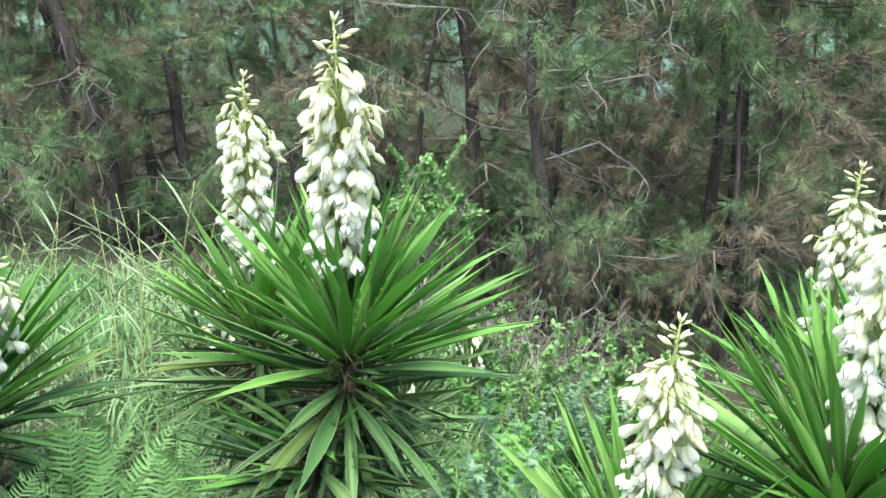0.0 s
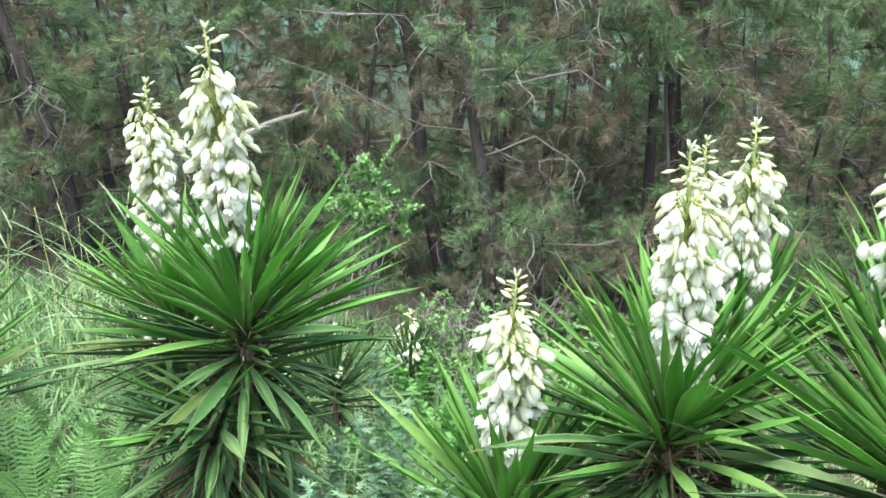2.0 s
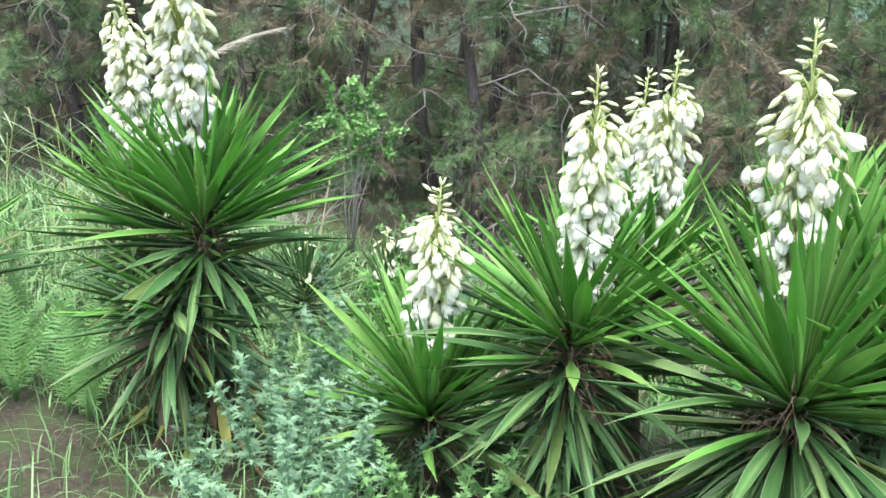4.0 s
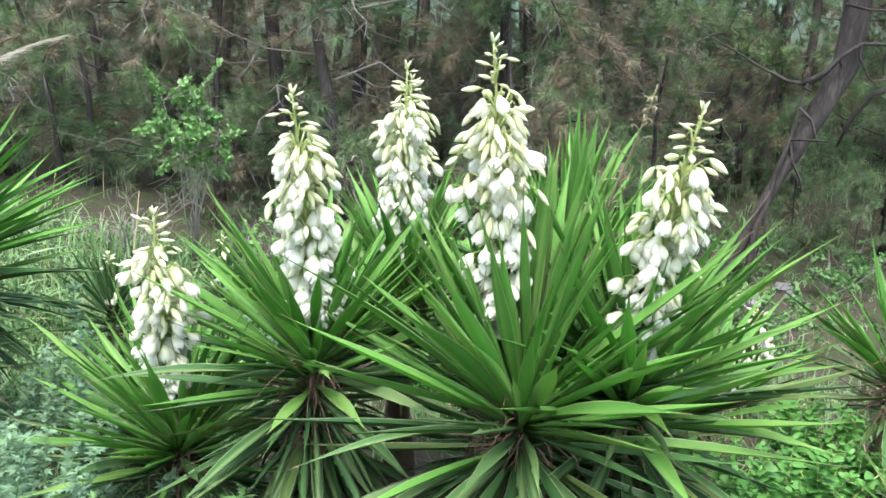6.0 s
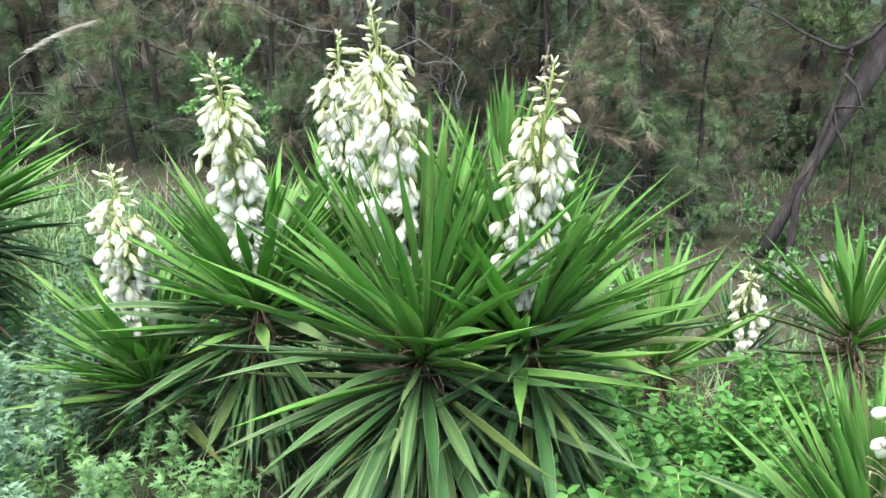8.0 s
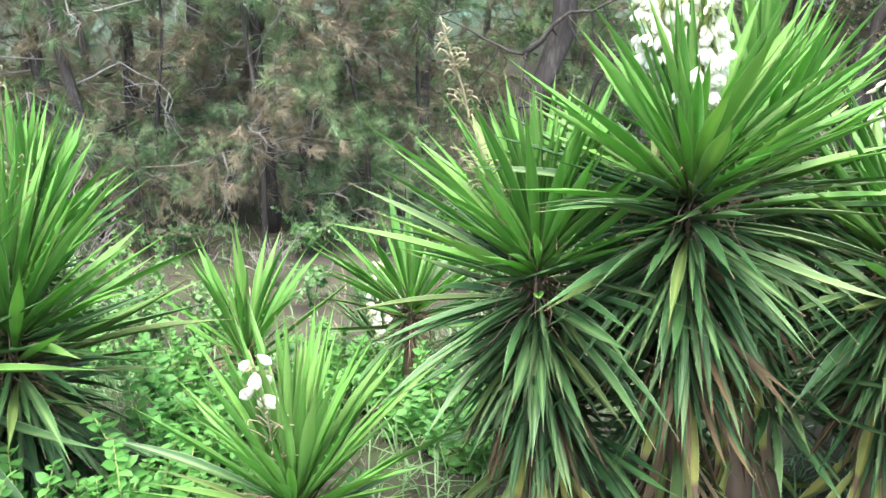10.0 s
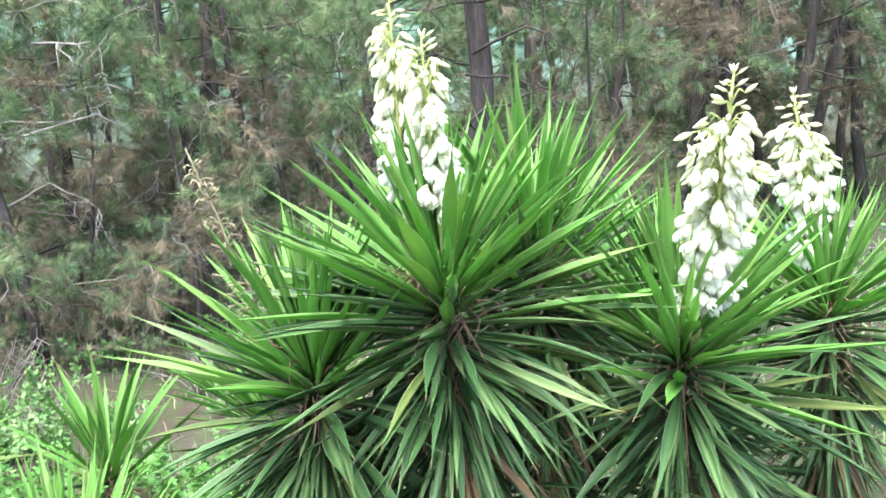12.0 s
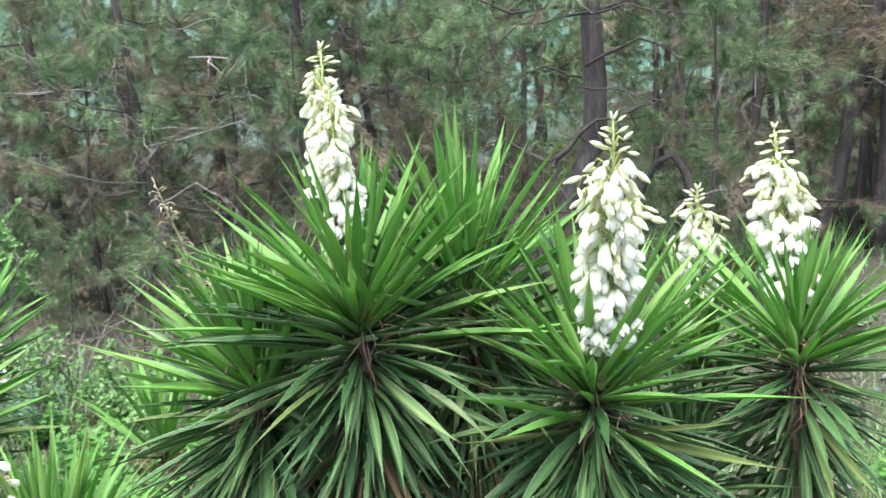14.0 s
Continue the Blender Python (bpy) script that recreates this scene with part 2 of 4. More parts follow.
def joined(name, pieces, material):
    """One mesh out of (mesh, matrix) pairs, for what is too far off to be picked apart."""
    vs, fs, uvs = [], [], []
    for me, m in pieces:
        v, f, u = SOURCE[me.name]
        n = len(vs)
        vs += [m @ Vector(p) for p in v]
        fs += [tuple(i + n for i in q) for q in f]
        uvs += list(u)
    return mesh_of(name, vs, fs, material, uvs)


def part(name, me, parent, m=None, label="", kind=""):
    ob = new(name, me)
    ob.parent = parent
    if m is not None:
        ob.matrix_basis = m
    return tagged(ob, label=label, kind=kind)


def thing(name, at, label, category, group="", kind=""):
    ob = new(name)
    ob.empty_display_size = 0.1
    ob.location = at
    return tagged(ob, label, category, group, kind)


def tube(points, radii, sides=6, phase=0.0):
    """Vertices and faces of a closed tapered tube along points."""
    pts = [Vector(p) for p in points]
    vs, fs = [], []
    ref = Vector((0.31, 0.87, 0.37))
    for i, p in enumerate(pts):
        d = (pts[min(i + 1, len(pts) - 1)] - pts[max(i - 1, 0)]).normalized()
        a = d.cross(ref).normalized()
        b = d.cross(a)
        for k in range(sides):
            w = phase + 2 * math.pi * k / sides
            vs.append(p + (a * math.cos(w) + b * math.sin(w)) * radii[i])
    for i in range(len(pts) - 1):
        for k in range(sides):
            q = (k + 1) % sides
            fs.append((i * sides + k, i * sides + q, (i + 1) * sides + q, (i + 1) * sides + k))
    fs.append(tuple(range(sides - 1, -1, -1)))
    fs.append(tuple(range((len(pts) - 1) * sides, len(pts) * sides)))
    return vs, fs


class Gather:
    """Collects several pieces into one mesh."""

    def __init__(self):
        self.v, self.f = [], []

    def add(self, vf):
        n = len(self.v)
        self.v += vf[0]
        self.f += [tuple(i + n for i in f) for f in vf[1]]

    def mesh(self, name, material):
        return mesh_of(name, self.v, self.f, material)


def scattered(name, tv, tf, mats, material):
    """One mesh of many copies of a small template; mats is an (n, 4, 4) array."""
    tv, tf = np.asarray(tv, np.float32), np.asarray(tf, np.int32)
    hom = np.c_[tv, np.ones(len(tv))]
    vs = np.einsum("nij,kj->nki", mats, hom)[..., :3].reshape(-1, 3)
    fs = (tf[None] + (np.arange(len(mats)) * len(tv))[:, None, None]).reshape(-1, 3)
    return tri_mesh(name, vs, fs, material)


def smooth_step(a, b, x):
    t = min(1.0, max(0.0, (x - a) / (b - a)))
    return t * t * (3 - 2 * t)


def ground_z(x, y):
    """Height of the ground: a verge, a dip in front of the pines, a hillside beyond."""
    dip = -0.5 * smooth_step(2.2, 4.4, y) * smooth_step(-2.0, 1.0, x) * (1 - smooth_step(5.6, 7.4, x))
    hill = 30.0 * smooth_step(12.0, 62.0, y)
    bumps = 0.05 * noise.noise((x * 0.7, y * 0.7, 0)) + 0.02 * noise.noise((x * 2.3, y * 2.3, 5))
    return dip + hill + bumps + 0.9 * smooth_step(9, 14, y) * noise.noise((x * 0.13, y * 0.13, 3))


# ---- ground ----
def build_ground():
    xs = np.r_[-300, -150, -80, -45, -28, np.arange(-18, 24, 0.3), 28, 45, 80, 150, 300]
    ys = np.r_[-300, -120, -50, -20, -10, -6, np.arange(-4, 14, 0.3), np.arange(14, 30, 1.0), 34, 40, 47, 55, 65, 100, 180, 300]
    vs = [(x, y, ground_z(x, y)) for y in ys for x in xs]
    w = len(xs)
    fs = [(j * w + i, j * w + i + 1, (j + 1) * w + i + 1, (j + 1) * w + i) for j in range(len(ys) - 1) for i in range(w - 1)]
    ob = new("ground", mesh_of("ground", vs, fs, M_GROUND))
    tagged(ob, "brown forest soil with leaf litter and thin grass", "ground", kind="structure")


build_ground()


# ---- yuccas ----
def sword_leaf(name, curve, twist, material, width=0.077, fold=0.48, segs=10):
    """A sword leaf one unit long along +x, its upper side towards +z: a folded blade with thickness."""
    vs, uvs, fs = [], [], []
    x = z = 0.0
    for i in range(segs + 1):
        s = i / segs
        ang = -curve * s ** 1.4
        if i:
            x += math.cos(ang) / segs
            z += math.sin(ang) / segs
        prof = (0.38 + 0.62 * smooth_step(0.06, 0.50, s) + 0.25 * (1 - smooth_step(0.0, 0.09, s))) * (1 - smooth_step(0.52, 1.0, s) ** 1.25) if s < 1 else 0
        h = max(0.0015, 0.5 * width * prof)
        thick = 0.016 * (1 - s) + 0.003
        tw = twist * s
        up = Vector((-math.sin(ang), 0, math.cos(ang)))
        side = Vector((0, 1, 0)) * math.cos(tw) + up * math.sin(tw)
        nup = up * math.cos(tw) - Vector((0, 1, 0)) * math.sin(tw)
        c = Vector((x, 0, z))
        lift = h * fold * (1.4 - 0.8 * s)
        vs += [c + side * h + nup * lift, c + side * h * 0.45 + nup * lift * 0.3, c, c - side * h * 0.45 + nup * lift * 0.3, c - side * h + nup * lift, c - nup * thick * 0.5]
        uvs += [(0, s), (0.28, s), (0.5, s), (0.72, s), (1, s), (0.5, s)]
    for i in range(segs):
        a, b = 6 * i, 6 * (i + 1)
        for k in range(6):
            q = (k + 1) % 6
            fs.append((a + k, a + q, b + q, b + k))
    fs.append((5, 4, 3, 2, 1, 0))
    me = mesh_of(name, vs, fs, material, uvs)
    sharp = {(min(a, b), max(a, b)) for i in range(segs) for a, b in ((6 * i, 6 * i + 6), (6 * i + 4, 6 * i + 10))}
    for e in me.edges:
        if (min(e.vertices), max(e.vertices)) in sharp:
            e.use_edge_sharp = True
    return me


YOUNG_LIT = [sword_leaf("sword_leaf", c, t, M_YOUNG_LIT) for c, t in ((0.0, 0.1), (0.10, -0.15), (-0.08, 0.2), (0.18, 0.12))]
STRAIGHT = [sword_leaf("sword_leaf", c, t, M_LEAF) for c, t in ((0.0, 0.1), (0.10, -0.15), (-0.08, 0.2))]
ARCHED = [sword_leaf("sword_leaf", c, t, M_LEAF) for c, t in ((0.22, 0.2), (0.35, -0.2), (0.5, 0.15))]
DROOPED = [sword_leaf("sword_leaf", c, t, M_LEAF) for c, t in ((0.3, -0.1), (-0.25, 0.25), (0.1, 0.3))]
OLD = [sword_leaf("old_sword_leaf", c, t, M_OLD) for c, t in ((0.3, 0.2), (0.1, -0.25), (-0.2, 0.1))]
HANG = [sword_leaf("old_sword_leaf", c, t, M_HANG, 0.08, 0.5) for c, t in ((0.1, 0.3), (-0.1, -0.4), (0.2, 0.1))]
DRY = [sword_leaf("dry_leaf", c, t, M_DRY, 0.06, 0.6) for c, t in ((0.5, 0.6), (-0.3, -0.8), (0.15, 0.3))]


def petal_flower(name, flare, open_, fat=1.0):
    """A nodding flower of six tepals; it hangs from the origin along +z."""
    vs, fs, uvs = [], [], []
    rad = (0.06, 0.20, 0.285, 0.29 + 0.05 * open_, 0.20 + flare)
    wid = (0.55, 0.95, 1.0, 0.82, 0.12)
    for k in range(6):
        n0, az, r_k = len(vs), k * math.pi / 3, 1.0 if k % 2 else 0.9
        for i in range(5):
            v = i / 4
            for u in (-1, 0, 1):
                a = az + u * 0.6 * wid[i]
                r = rad[i] * fat * r_k * (1.04 if u == 0 else 0.96)
                vs.append((r * math.cos(a), r * math.sin(a), v * (1 - 0.06 * open_ * (k % 3))))
                uvs.append(((u + 1) / 2, v))
        for i in range(4):
            for u in range(2):
                a = n0 + 3 * i + u
                fs.append((a, a + 1, a + 4, a + 3))
    return mesh_of(name, vs, fs, M_PETAL, uvs)


def bud_shape(name, fat):
    prof = ((0.0, 0.05), (0.12, 0.13), (0.35, 0.21), (0.6, 0.20), (0.85, 0.11), (1.0, 0.02))
    vs, fs, uvs = [], [], []
    for i, (z, r) in enumerate(prof):
        for k in range(7):
            a = 2 * math.pi * k / 7
            vs.append((r * fat * math.cos(a), r * fat * math.sin(a), z))
            uvs.append((k / 7, z))
    for i in range(5):
        for k in range(7):
            q = (k + 1) % 7
            fs.append((7 * i + k, 7 * i + q, 7 * i + 7 + q, 7 * i + 7 + k))
    fs.append(tuple(range(6, -1, -1)))
    fs.append(tuple(range(35, 42)))
    return mesh_of(name, vs, fs, M_BUD, uvs)


BELLS = [petal_flower("flower", f, o, w) for f, o, w in ((-0.16, 0.0, 0.9), (-0.10, 0.3, 1.05), (-0.04, 0.8, 1.2), (0.04, 1.0, 1.3))]
BUDS = [bud_shape("bud", f) for f in (0.62, 0.75, 0.9)]
WIDTHS = ((0.0, 0.036), (0.1, 0.054), (0.3, 0.068), (0.5, 0.074), (0.65, 0.072), (0.76, 0.055), (0.82, 0.036), (0.90, 0.022), (1.0, 0.006))


def along_z(axis, spin, scale, at):
    q = Vector(axis).to_track_quat("Z", "Y")
    return Matrix.Translation(at) @ q.to_matrix().to_4x4() @ Matrix.Rotation(spin, 4, "Z") @ Matrix.Scale(scale, 4)


def flower_spike(plant, foot, tip, rnd, count=115, start=0.25, wide=1.0, size=1.0, far=False):
    """A branched flower spike of nodding cream flowers, from its foot in the rosette to its tip (world places)."""
    o = Vector(plant.location)
    p0, p1 = Vector(foot) - o, Vector(tip) - o
    bow = Vector((rnd.uniform(-0.014, 0.014), rnd.uniform(-0.014, 0.014), 0))
    at = lambda s: p0.lerp(p1, s) + bow * 4 * s * (1 - s)
    g = Gather()
    g.add(tube([at(i / 10) for i in range(11)], [0.014 - 0.0115 * i / 10 for i in range(11)], 7))
    flowers = []
    count = round(count * (1.2 if far else 1.68))
    qs = np.linspace(0.015, 0.985, 200)
    ws = np.interp(qs, [a for a, _ in WIDTHS], [b for _, b in WIDTHS])
    run = np.cumsum(np.where(qs < 0.84, ws ** 0.4, 0.6 * ws ** 0.5))
    stems = round(count / 2.25)
    turn = 0
    for b in range(stems):
        q0 = float(np.interp((b + rnd.random()) / stems * run[-1], run, qs))
        w = float(np.interp(q0, qs, ws)) * wide
        turn += 1
        az = turn * 2.39996 + rnd.uniform(-0.5, 0.5)
        n = 1 if q0 > 0.84 else rnd.choice((2, 3, 3))
        reach = w * (rnd.uniform(0.3, 0.75) if b % 2 else rnd.uniform(0.7, 1.2))
        if 0.2 < q0 < 0.85 and rnd.random() < 0.07:
            reach *= 1.55
        s0 = start + (1 - start) * q0
        fork = at(max(start * 0.85, s0 - 0.05))
        end = at(s0) + Vector((math.cos(az), math.sin(az), 0)) * reach + Vector((0, 0, 0.15 * reach))
        mid = fork.lerp(end, 0.5) + Vector((0, 0, 0.18 * reach))
        g.add(tube([fork, mid, end], [0.0035, 0.0028, 0.0018], 4))
        for k in range(n):
            f = 1.0 - 0.72 * k / max(1, n)
            a2 = az + rnd.uniform(-0.9, 0.9) * (k > 0)
            out = Vector((math.cos(a2), math.sin(a2), 0))
            root = fork.lerp(mid, f * 2) if f < 0.5 else mid.lerp(end, f * 2 - 1)
            p = root + out * rnd.uniform(0.004, 0.022) + Vector((0, 0, rnd.uniform(-0.02, 0.008)))
            q = q0 + rnd.uniform(-0.05, 0.05)
            g.add(tube([root, p], [0.002, 0.0017], 3))
            if q < 0.8:
                axis = Vector((rnd.gauss(0, 0.25), rnd.gauss(0, 0.25), -1)) + out * rnd.uniform(0.0, 1.25)
                ripe = rnd.random() < (0.95 if q < 0.3 else 0.62 if q < 0.55 else 0.3)
            else:
                axis = out + Vector((0, 0, rnd.uniform(-0.9, 0.1) if q < 0.9 else rnd.uniform(-0.2, 0.7)))
                ripe = False
            if ripe:
                me, sc = rnd.choice(BELLS[:3] if q > 0.35 else BELLS[1:]), rnd.uniform(0.048, 0.064)
            else:
                me, sc = rnd.choice(BUDS), rnd.uniform(0.045, 0.062) * (1 if q < 0.85 else 0.75)
            flowers.append((me, along_z(axis.normalized(), rnd.uniform(0, 6.3), sc * size, p)))
    for k in range(6 if not far else 0):
        # long side sprays at the shoulder, nodding at the end under a few buds
        az, s0 = k * 2.4 + rnd.uniform(-0.5, 0.5), start + (1 - start) * rnd.uniform(0.5, 0.82)
        out, ln = Vector((math.cos(az), math.sin(az), 0)), rnd.uniform(0.075, 0.105) * wide
        run = [at(s0 - 0.04), at(s0) + out * ln * 0.55 + Vector((0, 0, 0.03)), at(s0) + out * ln + Vector((0, 0, 0.02)), at(s0) + out * ln * 1.15 - Vector((0, 0, 0.01))]
        g.add(tube(run, [0.0035, 0.003, 0.0024, 0.0018], 4))
        for j, p in enumerate((run[1], run[1].lerp(run[2], 0.6), run[2], run[3])):
            swing = Vector((rnd.uniform(-0.6, 0.6), rnd.uniform(-0.6, 0.6), rnd.uniform(-1.0, -0.2))) + out * 0.5
            flowers.append((rnd.choice(BUDS), along_z(swing.normalized(), j, rnd.uniform(0.042, 0.058) * size, p)))
    for k in range(9):
        v = 0.86 + 0.13 * (k + rnd.uniform(-0.4, 0.4)) / 9
        turn_k = k * 2.4 + rnd.uniform(-0.7, 0.7)
        out = Vector((math.cos(turn_k), math.sin(turn_k), rnd.uniform(-0.35, 0.45) + 0.4 * k / 9))
        p = at(start + (1 - start) * v) + out * 0.012
        g.add(tube([p - out * 0.012, p], [0.002, 0.0016], 3))
        flowers.append((BUDS[k % 2], along_z(out, k, (0.044 - 0.002 * k) * size * rnd.uniform(0.8, 1.15), p)))
    for k in range(3):
        flowers.append((BUDS[0], along_z((0.5 * math.cos(k * 2.1), 0.5 * math.sin(k * 2.1), 1), 0, 0.03 * size, at(0.995))))
    spike = part("flower_spike", g.mesh("flower_spike", M_STALK), plant, label="tall spike of nodding cream-white flowers")
    if far:
        part("blossom", joined("blossom", [f for f in flowers if f[0] in BELLS], M_PETAL), spike, kind="stuff")
        part("budding_tip", joined("budding_tip", [f for f in flowers if f[0] in BUDS], M_BUD), spike, kind="stuff")
        return spike
    for me, m in flowers:
        part(me.name.split(".")[0], me, spike, m)
    return spike


def withered_spike(plant, foot, tip, rnd, blooms=0, count=30):
    """A spent flower stalk with dry stubs, and a few flowers left."""
    o = Vector(plant.location)
    p0, p1 = Vector(foot) - o, Vector(tip) - o
    at = lambda s: p0.lerp(p1, s)
    g = Gather()
    g.add(tube([at(i / 8) + Vector((rnd.uniform(-1, 1), rnd.uniform(-1, 1), 0)) * 0.006 for i in range(9)], [0.007 - 0.0055 * i / 8 for i in range(9)], 6))
    for k in range(count):
        s = rnd.uniform(0.3, 0.97)
        az = k * 2.4
        out = Vector((math.cos(az), math.sin(az), rnd.uniform(-0.2, 0.9))).normalized()
        ln = rnd.uniform(0.03, 0.15) * (1.2 - s)
        a = at(s)
        b = a + out * ln
        c = b + Vector((rnd.uniform(-1, 1), rnd.uniform(-1, 1), -1)) * 0.015
        g.add(tube([a, a.lerp(b, 0.6) + Vector((0, 0, 0.006)), b, c], [0.0022, 0.002, 0.0032, 0.0012], 4))
    spike = part("withered_flower_stalk", g.mesh("withered_flower_stalk", M_DEADSTALK), plant, label="spent dry brown flower stalk")
    for k in range(blooms):
        s = 0.97 - 0.3 * k / max(1, blooms)
        out = Vector((math.cos(k * 2.4), math.sin(k * 2.4), 0))
        part("flower", BELLS[k % 3], spike, along_z(Vector((0, 0, -0.7)) + out, k, 0.05, at(s) + out * 0.012))


YUCCA_GROUP = "yuccas along the verge"


def yucca(label, core, n=120, length=0.6, low=-30, neck=0.16, seed=1, skirt=0, foot=None, lean=(0, 0), high=86, dry=0, old=0.12, far=False, heart=0.62, slim=0.95, short=0.42, mass=1.0, part_at=None):
    """A yucca: a stem, a rosette of sword leaves round it, and dry leaves below. core is the rosette's heart."""
    rnd = random.Random(seed)
    fx, fy = foot or (core[0], core[1])
    fz = ground_z(fx, fy) - 0.03
    plant = thing("yucca", (fx, fy, fz), label, "yucca", YUCCA_GROUP)
    c = Vector(core) - Vector((fx, fy, fz))
    lean_m = Matrix.Rotation(lean[0], 4, "Y") @ Matrix.Rotation(-lean[1], 4, "X")
    pts = [Vector((0, 0, 0)).lerp(c, i / 6) + Vector((rnd.uniform(-1, 1), rnd.uniform(-1, 1), 0)) * 0.012 * (0 < i < 6) for i in range(7)]
    part("stem", mesh_of("stem", *tube(pts, [0.075, 0.064, 0.054, 0.042, 0.03, 0.02, 0.01], 10), M_TRUNK), plant, label="thick fibrous brown stem")
    n, together = round(n * (1.2 if far else 1.0)), []
    for k in range(n):
        u = k / (n - 1)
        el = high - (high - low) * u ** 1.1 + rnd.gauss(0, 11)
        az = math.degrees(k * 2.39996) + rnd.gauss(0, 15)
        if part_at is not None and el > 50 and abs((az - part_at + 180) % 360 - 180) < 24:
            el -= 26
        z = 0.10 * (1 - u) - neck * u
        ln = length * (heart + (1 - heart) * min(1, u / 0.25)) * rnd.uniform(0.8, 1.06) * (0.9 if u > 0.9 else 1)
        ln *= 1 - short * smooth_step(0.6, 0.95, u)
        if u > 0.5 and rnd.random() < 0.14:
            ln *= rnd.uniform(0.35, 0.7)
        # steep leaves take the lit green, low ones the green with shade in it
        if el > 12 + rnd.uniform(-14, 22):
            me = rnd.choice(YOUNG_LIT)
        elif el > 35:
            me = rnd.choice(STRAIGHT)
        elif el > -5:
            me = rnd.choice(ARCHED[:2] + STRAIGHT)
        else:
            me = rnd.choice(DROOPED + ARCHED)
        if u > 0.55 and rnd.random() < old * 2 * u:
            me = rnd.choice(OLD)
        m = pose(*c) @ lean_m @ pose(0, 0, z) @ pose(0, 0, 0, 0, 0, az) @ pose(0, 0, 0, 0, -el) @ pose(0.02 + 0.02 * u, 0, 0, rnd.gauss(0, 14)) @ Matrix.Diagonal((ln, ln * slim * rnd.uniform(0.8, 1.15) * (1 + 0.12 * smooth_step(0.6, 1.0, u)), ln, 1))
        if far:
            together.append((me, m))
        else:
            part("leaf", me, plant, m)
    if far:
        part("foliage", joined("foliage", together, M_LEAF), plant, kind="stuff")
    else:
        inner = []
        for k in range(round(n * 0.45)):
            el, v = rnd.uniform(max(low, 8), high - 12), rnd.random()
            if part_at is not None and el > 45 and abs((k * 137.5 - part_at + 180) % 360 - 180) < 30:
                el *= 0.5
            m = pose(*c) @ lean_m @ pose(0, 0, 0.05 - neck * 0.5 * (1 - max(0, el) / 90), 0, 0, k * 137.5 + rnd.gauss(0, 20)) @ pose(0, 0, 0, 0, -el) @ pose(0.03, 0, 0, rnd.gauss(0, 14)) @ Matrix.Scale(length * (0.55 + 0.42 * v), 4) @ Matrix.Diagonal((1, slim, 1, 1))
            inner.append((rnd.choice(STRAIGHT + ARCHED[:1]), m, el))
        # inner leaves split by steepness into the same lit and shaded greens
        for mat, pick in ((M_YOUNG_LIT, [q[:2] for q in inner if q[2] > 24]), (M_LEAF, [q[:2] for q in inner if q[2] <= 24])):
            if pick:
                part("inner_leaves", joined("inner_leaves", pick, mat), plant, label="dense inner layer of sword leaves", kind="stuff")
        if low < -35:
            under, downs = [], []
            for k in range(round(n * 0.8 * mass)):
                v = rnd.random()
                el, ln = -8 - 56 * v + rnd.gauss(0, 8), length * rnd.uniform(0.36, 0.68)
                z = -neck * (0.3 + (1.0 + 0.8 * (mass > 1)) * v)
                downs.append(v)
                reach_down = c.z + z - 0.06
                if ln * math.sin(math.radians(-el)) > reach_down:
                    ln = max(0.15, reach_down / max(0.2, math.sin(math.radians(-el))))
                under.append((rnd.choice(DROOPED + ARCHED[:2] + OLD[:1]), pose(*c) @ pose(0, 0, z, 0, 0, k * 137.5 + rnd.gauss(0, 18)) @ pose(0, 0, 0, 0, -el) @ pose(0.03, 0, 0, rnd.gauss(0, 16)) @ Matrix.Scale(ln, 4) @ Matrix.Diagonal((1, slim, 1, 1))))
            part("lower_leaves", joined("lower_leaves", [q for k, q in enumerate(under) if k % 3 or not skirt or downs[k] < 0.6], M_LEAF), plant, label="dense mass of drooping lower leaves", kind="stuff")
            if skirt:
                part("withered_leaves", joined("withered_leaves", [q for k, q in enumerate(under) if not k % 3 and downs[k] >= 0.6], M_DRY), plant, label="withered brown leaves under the rosette", kind="stuff")
        g = Gather()
        for k in range(110):
            a, el = rnd.uniform(0, 6.3), rnd.uniform(-1.2, 0.9)
            out = Vector((math.cos(a) * math.cos(el), math.sin(a) * math.cos(el), math.sin(el)))
            b = c + Vector((0, 0, rnd.uniform(-neck, 0.05))) + out * 0.025
            e = b + out * rnd.uniform(0.06, 0.2)
            h = e + Vector((rnd.uniform(-1, 1), rnd.uniform(-1, 1), -1.1)) * rnd.uniform(0.03, 0.09)
            g.add(tube([b, b.lerp(e, 0.6) + Vector((0, 0, 0.015)), e, h], [0.003, 0.0024, 0.0018, 0.001], 3))
        part("fibre", g.mesh("fibre", M_FIBRE), plant, label="loose brown leaf fibres", kind="stuff")
    for k in range(skirt + dry):
        z = c.z - neck - (c.z - neck) * 0.75 * (k / max(1, skirt + dry))
        az, el = k * 137.5 + rnd.gauss(0, 15), rnd.uniform(-87, -70)
        if z - 0.45 < 0.02:
            el = max(el, -math.degrees(math.asin(min(0.99, max(0.05, z / (length * 0.8))))))
        me = rnd.choice(DRY if rnd.random() < 0.3 else HANG if rnd.random() < 0.6 else OLD)
        s = z / max(c.z, 0.01)
        m = pose(c.x * s, c.y * s, z) @ pose(0, 0, 0, 0, 0, az) @ pose(0, 0, 0, 0, -el) @ pose(0.05, 0, 0, rnd.gauss(0, 25)) @ Matrix.Scale(length * rnd.uniform(0.65, 0.9), 4)
        part("dry_leaf" if me in DRY else "leaf", me, plant, m)
    return plant, rnd


